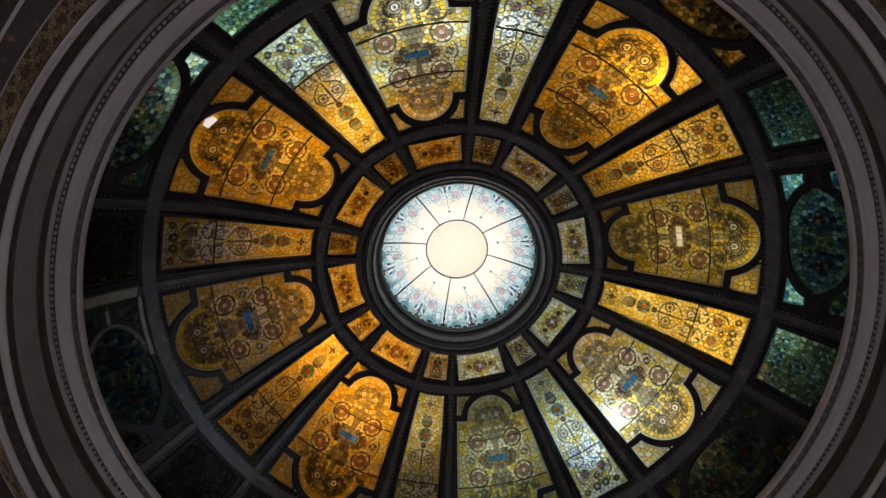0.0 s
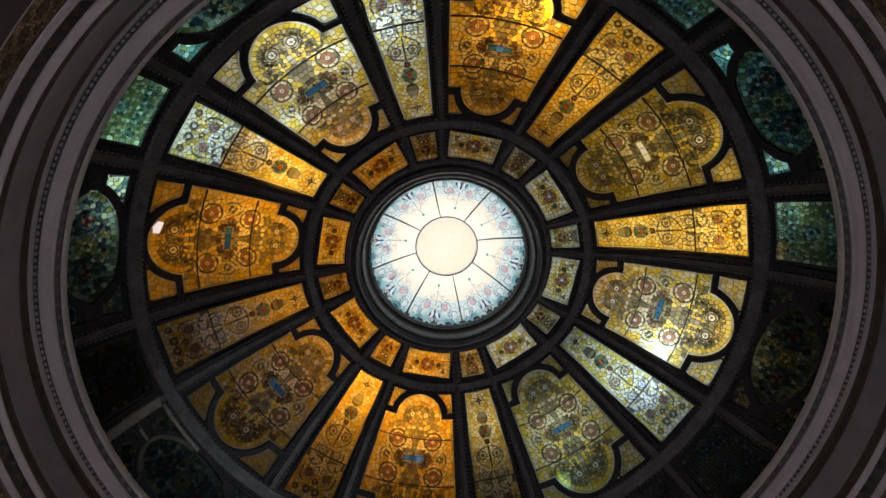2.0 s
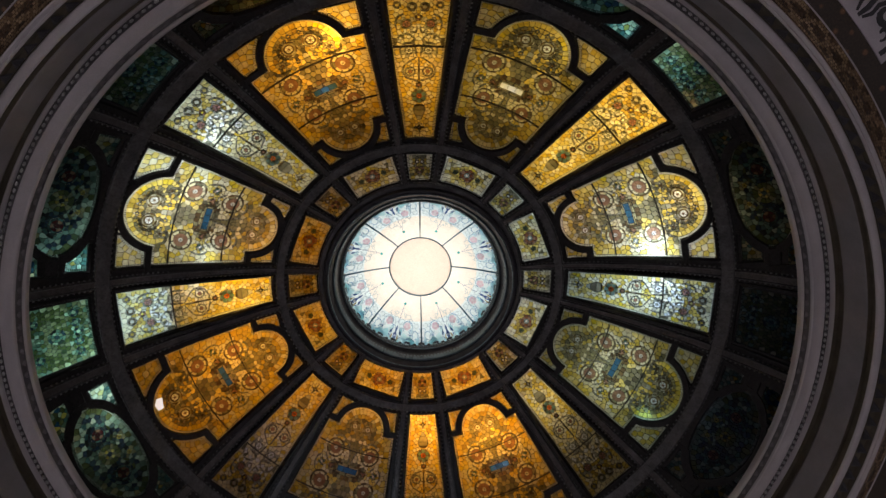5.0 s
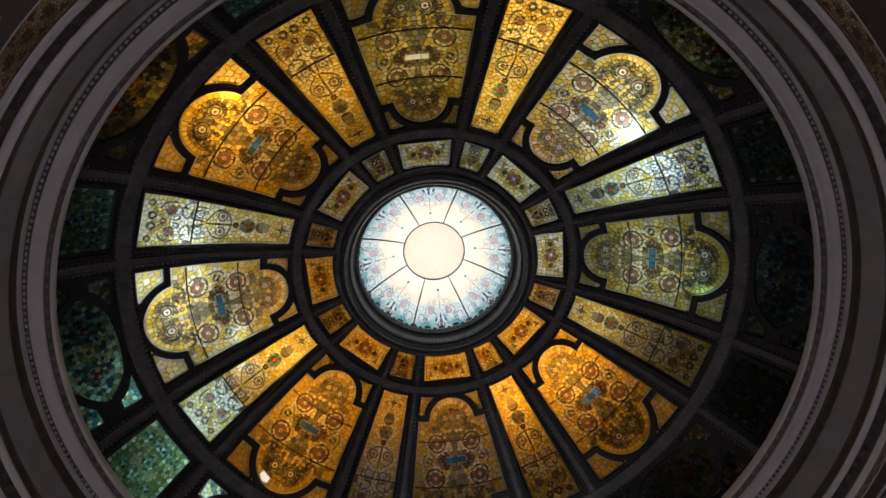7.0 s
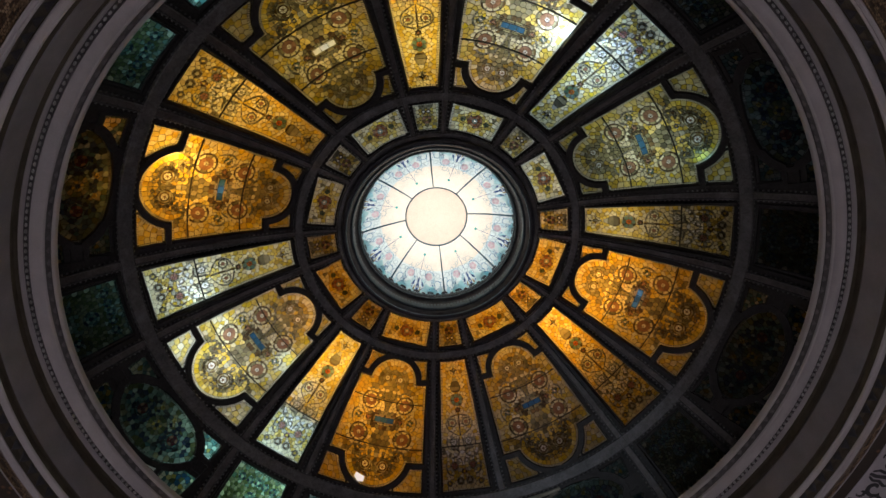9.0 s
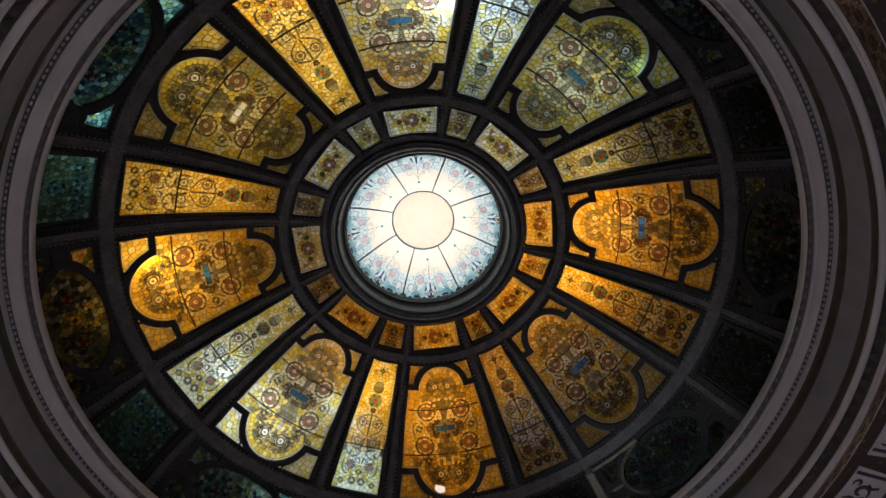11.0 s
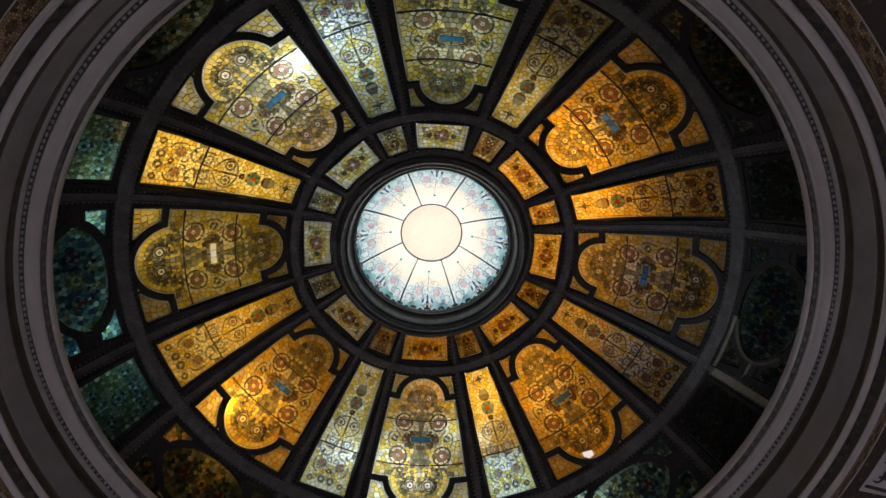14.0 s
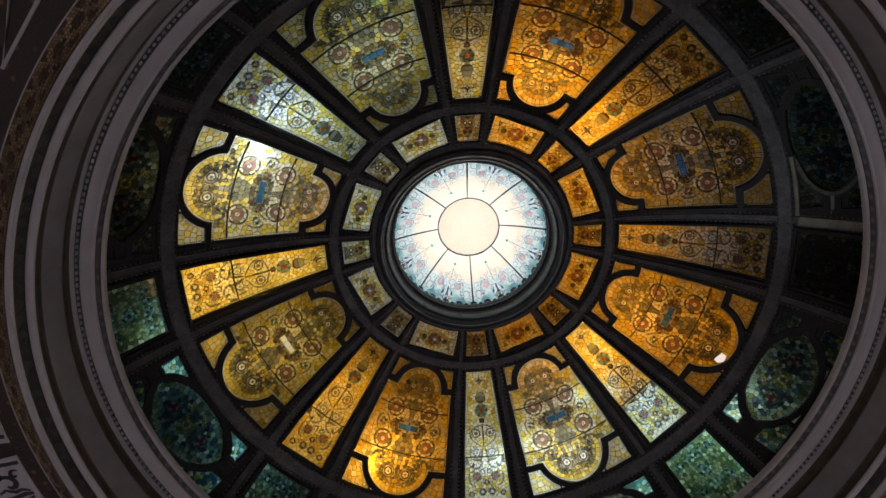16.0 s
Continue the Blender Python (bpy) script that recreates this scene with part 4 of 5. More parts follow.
def ribbon_bar(name, line, w, h, mat, parent, phi, back=0.02):
    """A raised bar along (u, s) points of the dome."""
    verts, n = [], len(line)
    for i, p in enumerate(line):
        q0, q1 = line[max(0, i - 1)], line[min(n - 1, i + 1)]
        d = math.dist(q0, q1) or 1
        nx, ny = -(q1[1] - q0[1]) / d, (q1[0] - q0[0]) / d
        verts += [D(p[0] + nx * e, p[1] + ny * e, z, phi) for e, z in ((-w / 2, back), (-w / 2 + 0.006, h), (w / 2 - 0.006, h), (w / 2, back))]
    faces = [(i * 4 + q, i * 4 + q + 1, i * 4 + q + 5, i * 4 + q + 4) for i in range(n - 1) for q in range(3)]
    return mesh_object(name, verts, faces, mat, parent)


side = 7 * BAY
lit_rib = ribbon_bar("repainted_bar", [(U(r, 14.55), S(r)) for r in np.linspace(5.30, 6.32, 12)], 0.17, 0.114, LITIRON, ironwork, side)
edge = ribbon_bar("repainted_bar", [(U(5.285, a), S(5.285)) for a in np.linspace(2.2, 13.6, 16)], 0.07, 0.112, LITIRON, ironwork, side)
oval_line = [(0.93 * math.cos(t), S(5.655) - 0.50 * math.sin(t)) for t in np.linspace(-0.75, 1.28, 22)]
# the dimmer lit curve of the oval frame, its light in the colour
HOOP = solid("half_lit_olive_iron", (0.062, 0.056, 0.036), (0.12, 0.108, 0.072), 0.5, 0.1, 9.0, 0.4, 0.006)
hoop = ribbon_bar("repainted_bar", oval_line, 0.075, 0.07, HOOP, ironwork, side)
ribbon_bar("repainted_bar", [(0.97 + 0.1 * i, S(5.64)) for i in range(4)], 0.06, 0.06, LITIRON, ironwork, side)
for bar, line, off, h in ((lit_rib, [(U(r, 14.55), S(r)) for r in np.linspace(5.33, 6.30, 17)], 0.07, 0.112), (edge, [(U(5.285, a), S(5.285)) for a in np.linspace(2.4, 13.4, 19)], 0.025, 0.11), (hoop, oval_line, 0.0, 0.07)):
    stud_rows("stud_row", [(u + e * off, s_, h, side) if bar is lit_rib else (u, s_ + e * off, h, side) for u, s_ in line for e in ((-1, 1) if off else (0,))], 0.014, LITIRON, bar)

# ---- crown light ----
crown = tagged(new("crown_light"), "round skylight of white painted glass in a dark iron ring", "skylight")
Z = 11.5
RIMDARK = solid("blackened_iron_moulding", (0.020, 0.020, 0.024), (0.055, 0.053, 0.062), 0.44, 0.15, 6.0, 0.4, 0.006)
RIMDARK.node_tree.nodes["Principled BSDF"].inputs["Specular IOR Level"].default_value = 0.28
def ring_course(name, pts, mat):
    return lathe(name, [(r, Z + z) for r, z in pts], mat, crown)


ring_course("ring_moulding", [(1.84, 1.50), (1.835, 1.41), (1.81, 1.365), (1.775, 1.355), (1.748, 1.372)], RIMDARK)
ring_course("edge_fillet", [(1.748, 1.372), (1.742, 1.360), (1.728, 1.360), (1.722, 1.375)], RINGBLUE)
ring_course("outer_cove", [(1.722, 1.375), (1.70, 1.40), (1.678, 1.44), (1.662, 1.475), (1.662, 1.50)], RIMDARK)
ring_course("ring_torus", [(1.662, 1.50), (1.656, 1.478), (1.640, 1.470), (1.622, 1.478), (1.608, 1.50), (1.602, 1.53)], RINGBLUE)
ring_course("inner_cove", [(1.602, 1.53), (1.606, 1.58), (1.598, 1.63), (1.575, 1.675), (1.548, 1.70), (1.535, 1.715)], RIMDARK)
ring_course("inner_fillet", [(1.535, 1.715), (1.530, 1.705), (1.516, 1.712), (1.512, 1.735)], RINGBLUE)
ring_course("throat", [(1.512, 1.735), (1.497, 1.77), (1.488, 1.815), (1.503, 1.825), (1.56, 1.83)], RIMDARK)
# a row of small leaves that hangs over the inner cove
verts, faces = [], []
for i in range(150):
    a0, b = 2 * math.pi * i / 150, len(verts)
    for q, (da, r, z) in enumerate(((-1, 1.600, 1.535), (-0.8, 1.590, 1.565), (0, 1.586, 1.592), (0.8, 1.590, 1.565), (1, 1.600, 1.535), (0, 1.594, 1.525))):
        a = a0 + da * 0.0175
        verts.append((r * math.cos(a), r * math.sin(a), Z + z))
    faces += [(b, b + 1, b + 5), (b + 1, b + 2, b + 5), (b + 2, b + 3, b + 5), (b + 3, b + 4, b + 5)]
tagged(mesh_object("leaf_course", verts, faces, RINGBLUE, crown), kind="stuff")
# dentils on the throat and the palmette cresting over it
verts, faces = [], []
for i in range(256):
    a0, b = 2 * math.pi * i / 256, len(verts)
    for a in (a0 - 0.0065, a0 + 0.0065):
        verts += [(r * math.cos(a), r * math.sin(a), Z + z) for r, z in ((1.506, 1.745), (1.492, 1.748), (1.482, 1.785), (1.498, 1.79))]
    faces += [(b, b + 1, b + 5, b + 4), (b + 1, b + 2, b + 6, b + 5), (b + 2, b + 3, b + 7, b + 6), (b, b + 1, b + 2, b + 3), (b + 4, b + 5, b + 6, b + 7)]
tagged(mesh_object("dentil_course", verts, faces, RINGBLUE, crown), kind="stuff")
verts, faces = [], []
for i in range(64):
    a0, b = 2 * math.pi * i / 64 + BAY / 2, len(verts)
    big = i % 2 == 0
    half, tall = (0.068, 0.125) if big else (0.036, 0.066)
    ring = [(1.25 * math.cos(t), math.sin(t)) for t in np.linspace(-0.35, math.pi + 0.35, 13)]
    for x, y in ring:
        a, z = a0 + half * x / 1.25 / 1.488, tall * (0.36 + 0.64 * y)
        r = 1.486 - 0.12 * z
        verts.append((r * math.cos(a), r * math.sin(a), Z + 1.80 + 0.92 * z))
    c = (1.478 - 0.06 * tall, Z + 1.80 + 0.5 * tall)
    verts.append((c[0] * math.cos(a0), c[0] * math.sin(a0), c[1]))
    faces += [(b + q, b + (q + 1) % 13, b + 13) for q in range(13)]
NAVY = solid("dark_navy_iron", (0.006, 0.008, 0.02), (0.014, 0.018, 0.035), 0.5, 0.2, 9.0, 0)
tagged(mesh_object("cresting", verts, faces, NAVY, crown), kind="stuff")


def crown_point(r, a, h=0.0):
    f = r / 1.56
    return Vector((r * math.cos(a), r * math.sin(a), Z + 2.43 - 0.55 * f * f - h))


def crown_pane(r0, r1, a0, a1, mat, parent, name="pane", n=6, h=0.0):
    verts, faces = [], []
    for j in range(4):
        for i in range(n + 1):
            verts.append(crown_point(r0 + (r1 - r0) * j / 3, a0 + (a1 - a0) * i / n, h))
    w = n + 1
    faces = [(j * w + i, j * w + i + 1, (j + 1) * w + i + 1, (j + 1) * w + i) for j in range(3) for i in range(n)]
    return mesh_object(name, verts, faces, mat, parent, True)


WHITE = glass("cream_opal_glass", [(0, (0.80, 0.650, 0.565)), (1, (0.82, 0.665, 0.58))], 0.05, 0.03)
OPAL = glass("pale_opal_glass", [(0, (0.93, 0.87, 0.80)), (1, (0.95, 0.89, 0.82))], 0.08, 0.03)
FROST = glass("frosty_blue_opal_glass", [(0, (0.78, 0.905, 0.965)), (1, (0.82, 0.93, 0.98))], 0.08, 0.03)
PINK = glass("pink_painted_glass", [(0, (0.95, 0.66, 0.76)), (1, (0.97, 0.72, 0.80))], 0.1, 0.03)
SKYB = glass("sky_blue_painted_glass", [(0, (0.60, 0.90, 0.97)), (0.6, (0.70, 0.94, 0.98)), (1, (0.48, 0.86, 0.95))], 0.2, 0.03)
INK = glass("ink_blue_painted_glass", [(0, (0.08, 0.14, 0.36)), (1, (0.16, 0.24, 0.50))], 0.2, 0.03)
GREY = glass("grey_line_painted_glass", [(0, (0.18, 0.38, 0.62)), (1, (0.28, 0.48, 0.70))], 0.1, 0.03)
PALE = glass("pale_line_painted_glass", [(0, (0.42, 0.54, 0.64)), (1, (0.52, 0.64, 0.72))], 0.1, 0.03)
ROSE = glass("rose_painted_glass", [(0, (0.98, 0.84, 0.88)), (1, (0.99, 0.87, 0.90))], 0.1, 0.03)
TEALP = glass("teal_painted_glass", [(0, (0.03, 0.42, 0.44)), (1, (0.05, 0.50, 0.50))], 0.1, 0.03)
GILT = glass("ochre_painted_glass", [(0, (0.46, 0.34, 0.16)), (1, (0.56, 0.42, 0.22))], 0.2, 0.03)
LEAFB = glass("pale_blue_painted_glass", [(0, (0.55, 0.82, 0.95)), (1, (0.66, 0.88, 0.98))], 0.2, 0.03)
for k in range(8):
    crown_pane(0, 0.60, k * BAY + BAY / 2, k * BAY + 3 * BAY / 2, WHITE, crown, "pane", 5)
    crown_pane(0.62, 1.12, k * BAY + BAY / 2, k * BAY + 3 * BAY / 2, OPAL, crown, "pane", 8)
    crown_pane(1.12, 1.60, k * BAY + BAY / 2, k * BAY + 3 * BAY / 2, FROST, crown, "pane", 8)


def crown_bar(a, r0, r1, w, mat):
    verts, faces = [], []
    for i in range(9):
        r = r0 + (r1 - r0) * i / 8
        for e, h in ((-1, 0.0), (-1, 0.02), (1, 0.02), (1, 0.0)):
            verts.append(crown_point(r, a + e * w * (0.55 + 0.6 * i / 8) / max(r, 0.05), h))
    faces = [(i * 4 + q, i * 4 + q + 1, i * 4 + q + 5, i * 4 + q + 4) for i in range(8) for q in range(3)]
    return mesh_object("glazing_bar", verts, faces, mat, crown)


BARS = solid("slate_glazing_bar", (0.04, 0.12, 0.20), (0.07, 0.19, 0.29), 0.5, 0.3, 9.0, 0)
for k in range(8):
    crown_bar((k + 0.5) * BAY, 0.62, 1.6, 0.015, BARS)
lathe("hub_ring", [(r, crown_point(r, 0, h).z) for r, h in ((0.612, 0), (0.612, 0.02), (0.631, 0.02), (0.631, 0))], BARS, crown, 64)


def painted(r, a, parts, mat, h=0.004, name="painted_motif"):
    """A thin painted motif on the crown glass: parts are (dr, du) outlines."""
    verts = [crown_point(r + dr, a + du / r, h) for dr, du in parts]
    return mesh_object(name, verts, [tuple(range(len(parts)))], mat, crown)


def disc(d, n=10):
    return [(d * math.cos(2 * math.pi * i / n), d * math.sin(2 * math.pi * i / n)) for i in range(n)]


def scroll(r, a, pts, w, mat):
    """A painted line along (dr, du) points."""
    left, right = [], []
    for i, p in enumerate(pts):
        q0, q1 = pts[max(0, i - 1)], pts[min(len(pts) - 1, i + 1)]
        d = math.dist(q0, q1) or 1
        nx, ny = -(q1[1] - q0[1]) / d * w, (q1[0] - q0[0]) / d * w
        left.append(crown_point(r + p[0] + nx, a + (p[1] + ny) / r, 0.003))
        right.append(crown_point(r + p[0] - nx, a + (p[1] - ny) / r, 0.003))
    n = len(pts)
    return mesh_object("painted_line", left + right, [(i, i + 1, n + i + 1, n + i) for i in range(n - 1)], mat, crown)


def curl(cr, cu, d, a0, a1, n=12):
    return [(cr + d * (1 - 0.5 * i / n) * math.cos(a0 + (a1 - a0) * i / n), cu + d * (1 - 0.5 * i / n) * math.sin(a0 + (a1 - a0) * i / n)) for i in range(n + 1)]


for k in range(8):
    a = k * BAY
    painted(0.83, a, disc(0.026, 8), TEALP)
    scroll(1.03, a, [(-0.17, 0), (0.0, 0), (0.18, 0)], 0.004, INK)
    for sg in (1, -1):
        b = a + sg * 0.155
        painted(1.225, b, disc(0.074, 12), ROSE, 0.006)
        for q in range(5):
            painted(1.225 + 0.048 * math.cos(q * 1.257), b + 0.048 * math.sin(q * 1.257) / 1.22, disc(0.024, 7), PINK, 0.010)
        painted(1.225, b, disc(0.016, 6), ROSE, 0.013)
        scroll(1.225, b, curl(0, 0, 0.125, 0.5 * sg, sg * 5.7, 16), 0.006, GREY)
        scroll(1.16, a + sg * 0.05, curl(0, 0, 0.07, 1.0, 1.0 + sg * 5.0), 0.005, PALE)
        scroll(1.07, b, curl(0, 0, 0.06, 2.0, 2.0 - sg * 5.0), 0.004, PALE)
        scroll(1.10, a, [(0.20, sg * 0.02), (0.10, sg * 0.06), (0.0, sg * 0.12), (-0.08, sg * 0.06), (-0.16, sg * 0.02)], 0.004, PALE)
        scroll(1.36, a + sg * 0.29, curl(0, 0, 0.085, 0.0, sg * 5.4, 14), 0.007, GREY)
        scroll(1.20, a + sg * 0.31, curl(0, 0, 0.055, 1.5, 1.5 + sg * 5.0), 0.005, PALE)
        scroll(1.42, a + sg * 0.20, curl(0, 0, 0.055, 3.0, 3.0 - sg * 5.0), 0.006, INK)
        # wing of blue leaves beside the vase
        painted(1.40, a + sg * 0.13, [(-0.05, -0.01 * sg), (-0.01, 0.06 * sg), (0.04, 0.08 * sg), (0.10, 0.11 * sg), (0.10, -0.09 * sg), (0.03, -0.05 * sg)], SKYB, 0.003)
        painted(1.46, a + sg * 0.25, [(-0.03, -0.04 * sg), (0.0, 0.06 * sg), (0.07, 0.08 * sg), (0.07, -0.07 * sg)], SKYB, 0.003)
        painted(1.37, a + sg * 0.055, [(-0.05, 0.0), (-0.01, 0.035 * sg), (0.05, 0.05 * sg), (0.02, 0.0)], INK, 0.007)
        painted(1.44, a + sg * 0.33, [(-0.05, 0.0), (-0.01, 0.03 * sg), (0.09, 0.05 * sg), (0.09, -0.05 * sg)], LEAFB, 0.005)
    # gold foot of the vase, and cyan ground along the rim
    for sg in (1, -1):
        painted(1.43, a + sg * 0.035, [(-0.03, 0.0), (0.0, 0.022 * sg), (0.06, 0.035 * sg), (0.06, 0.0)], GILT, 0.0075)
        painted(1.445, a + sg * 0.20, [(-0.03, -0.03 * sg), (-0.065, 0.05 * sg), (0.0, 0.09 * sg), (0.02, 0.12 * sg), (0.06, 0.13 * sg), (0.06, -0.06 * sg)], SKYB, 0.0025)
        painted(1.33, a + sg * 0.075, [(-0.06, -0.01 * sg), (0.0, 0.035 * sg), (0.07, 0.03 * sg), (0.06, -0.03 * sg)], SKYB, 0.0028)
        painted(1.30, a + sg * 0.24, [(-0.05, 0.0), (0.0, 0.022 * sg), (0.06, 0.0), (0.0, -0.018 * sg)], LEAFB, 0.0028)
        scroll(1.40, a + sg * 0.235, curl(0, 0, 0.052, 1.0, 1.0 + sg * 5.4), 0.006, GREY)
        scroll(1.30, a + sg * 0.06, curl(0, 0, 0.040, 4.0, 4.0 - sg * 5.0), 0.005, GREY)
    painted(1.36, a, [(-0.12, 0.0), (-0.05, 0.022), (0.0, 0.014), (0.05, 0.034), (0.12, 0.02), (0.12, -0.02), (0.05, -0.034), (0.0, -0.014), (-0.05, -0.022)], INK, 0.008)
    painted(1.43, a, disc(0.022, 8), BEAD, 0.011)
    for i in range(8):
        painted(1.51 + 0.012 * (i % 2), a + (i - 3.5) * 0.098, disc(0.05, 9), LEAFB if i % 3 else SKYB, 0.0035)
    # fine scroll lines that fill the outer part of the light
    for sg in (1, -1):
        for r, off, d, turn in ((1.12, 0.20, 0.045, 0.3), (1.30, 0.09, 0.05, 2.2), (1.32, 0.22, 0.04, 4.0), (1.28, 0.35, 0.05, 1.0), (1.43, 0.37, 0.04, 5.0), (1.44, 0.09, 0.045, 3.0), (1.04, 0.08, 0.04, 0.0), (1.18, 0.26, 0.04, 5.5)):
            scroll(r, a + sg * off, curl(0, 0, d, turn, turn + sg * 5.2), 0.0042, PALE if r < 1.25 else GREY)
        scroll(1.25, a, [(0.15, sg * 0.30), (0.06, sg * 0.33), (-0.04, sg * 0.30), (-0.10, sg * 0.22), (-0.06, sg * 0.15)], 0.0045, PALE)
        scroll(1.42, a, [(0.08, sg * 0.05), (0.02, sg * 0.12), (0.05, sg * 0.22), (0.0, sg * 0.32), (0.06, sg * 0.42)], 0.006, INK)

# ---- plaster cornice below the dome ----
cornice = tagged(new("cornice"), "round grey plaster cornice with beads, leaves and a gold mosaic band", "cornice", kind="structure")


def course(name, pts, mat, n=256):
    return lathe(name, [(r, Z + z) for r, z in pts], mat, cornice, n)


course("shelf", [(6.9, -1.35), (6.6, -1.60), (5.42, -1.66), (5.375, -1.70)], PLASTER)
course("lip", [(5.375, -1.70), (5.366, -1.76), (5.372, -1.80), (5.395, -1.83), (5.405, -1.815)], PLASTER)
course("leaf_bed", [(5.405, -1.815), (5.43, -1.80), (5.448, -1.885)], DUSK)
course("cove", [(5.448, -1.885), (5.452, -1.915), (5.47, -1.93), (5.53, -1.925), (5.58, -1.945), (5.605, -1.965), (5.612, -1.95)], PLASTER)
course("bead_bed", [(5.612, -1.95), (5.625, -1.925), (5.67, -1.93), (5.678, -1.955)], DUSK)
course("fillet", [(5.678, -1.955), (5.684, -2.0), (5.70, -2.03), (5.712, -2.02)], PLASTER)
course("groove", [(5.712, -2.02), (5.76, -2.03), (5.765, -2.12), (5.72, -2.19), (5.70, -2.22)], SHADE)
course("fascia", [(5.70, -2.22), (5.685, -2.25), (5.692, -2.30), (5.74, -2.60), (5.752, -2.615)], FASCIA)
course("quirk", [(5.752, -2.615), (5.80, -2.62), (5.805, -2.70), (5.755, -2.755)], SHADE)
course("torus", [(5.755, -2.755), (5.742, -2.775), (5.752, -2.80), (5.79, -2.81), (5.835, -2.80), (5.853, -2.78)], PLASTER)
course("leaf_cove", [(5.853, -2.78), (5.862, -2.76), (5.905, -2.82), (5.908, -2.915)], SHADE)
course("lower_fillet", [(5.908, -2.915), (5.906, -2.935), (5.92, -2.96), (5.932, -2.955), (5.95, -2.985), (5.966, -2.985), (5.975, -2.97)], PLASTER)

# small plaster leaves under the lip
LEAFGREY = solid("grey_leaf_plaster", (0.15, 0.14, 0.145), (0.23, 0.215, 0.22), 0.7, 0, 4.0, 0.3, 0.004)
leafm = None
for i in range(190):
    a = 2 * math.pi * i / 190
    if leafm is None:
        pts = [(-0.040, 0.01), (0.040, 0.01), (0.046, 0.03), (0, 0.062), (-0.046, 0.03)]
        vs = [(5.415 + 0.55 * z, x, Z - 1.80 - z) for x, z in pts] + [(5.410 + 0.55 * z, x * 0.6, Z - 1.81 - z * 0.9) for x, z in pts]
        leafm = mesh_object("leaf", vs, [(5, 6, 7, 8, 9)] + [(q, (q + 1) % 5, 5 + (q + 1) % 5, 5 + q) for q in range(5)], LEAFGREY, cornice)
        continue
    o = new("leaf", leafm.data)
    o.parent, o.rotation_euler = cornice, (0, 0, a)

# pearl row
verts, faces = [], []
for i in range(380):
    a, b = 2 * math.pi * i / 380, len(verts)
    c = Vector((5.648 * math.cos(a), 5.648 * math.sin(a), Z - 1.955))
    er, et = Vector((math.cos(a), math.sin(a), 0)), Vector((-math.sin(a), math.cos(a), 0))
    for lat in (-1, 0, 1):
        w = 0.6 if lat else 1.0
        for q in range(8):
            t = 2 * math.pi * q / 8
            verts.append(c + et * (0.034 * math.cos(t) * w) + er * (0.018 * math.sin(t) * w) + Vector((0, 0, 0.016 * lat)))
    faces += [(b + l * 8 + q, b + l * 8 + (q + 1) % 8, b + l * 8 + 8 + (q + 1) % 8, b + l * 8 + 8 + q) for l in (0, 1) for q in range(8)]
    faces += [tuple(b + q for q in range(8)), tuple(b + 16 + q for q in range(8))]
PEARLS = solid("pale_gilt_plaster", (0.66, 0.65, 0.63), (0.86, 0.85, 0.84), 0.22, 0.0, 5.0, 0)
tagged(mesh_object("pearl_row", verts, faces, PEARLS, cornice, True), kind="stuff")

# pointed leaves in the lower cove
leafm = None
BRONZE = solid("dark_bronze_paint", (0.035, 0.033, 0.04), (0.07, 0.065, 0.07), 0.45, 0.3, 8.0, 0.3, 0.004)
for i in range(176):
    a = 2 * math.pi * i / 176
    if leafm is None:
        pts = [(-0.085, 0.02), (0.085, 0.02), (0.05, 0.07), (0, 0.125), (-0.05, 0.07)]
        vs = [(5.857 + 0.42 * z, x, Z - 2.765 - 1.05 * z) for x, z in pts] + [(5.853 + 0.40 * z, x * 0.5, Z - 2.785 - 1.0 * z) for x, z in pts]
        leafm = mesh_object("pointed_leaf", vs, [(5, 6, 7, 8, 9)] + [(q, (q + 1) % 5, 5 + (q + 1) % 5, 5 + q) for q in range(5)], BRONZE, cornice)
        continue
    o = new("pointed_leaf", leafm.data)
    o.parent, o.rotation_euler = cornice, (0, 0, a)

# gold mosaic band and the vault that carries the cornice
def mosaic(name):
    m, nt, out = material(name)
    tc = nt.nodes.new("ShaderNodeTexCoord")
    v = nt.nodes.new("ShaderNodeTexVoronoi")
    v.inputs["Scale"].default_value = 42.0
    link(nt, tc.outputs["Object"], v.inputs["Vector"])
    tone = ramp(nt, v.outputs["Color"], [(0.0, (0.07, 0.042, 0.026)), (0.5, (0.21, 0.12, 0.065)), (0.85, (0.38, 0.24, 0.13)), (1, (0.58, 0.42, 0.30))])
    dirt = ramp(nt, noise_tex(nt, 2.2, 4.0), [(0.35, (0.25, 0.22, 0.2)), (0.65, (1, 1, 1))])
    b = nt.nodes.new("ShaderNodeBsdfPrincipled")
    link(nt, mixed(nt, 1.0, tone, dirt, "MULTIPLY"), b.inputs["Base Color"])
    b.inputs["Roughness"].default_value, b.inputs["Metallic"].default_value = 0.38, 0.6
    link(nt, bumped(nt, v.outputs["Distance"], 0.8, 0.02), b.inputs["Normal"])
    link(nt, b.outputs[0], out.inputs[0])
    return m


MOSAIC = mosaic("gold_mosaic")
course("mosaic_band", [(5.975, -2.97), (6.05, -2.915), (6.14, -2.865), (6.235, -2.84)], MOSAIC)


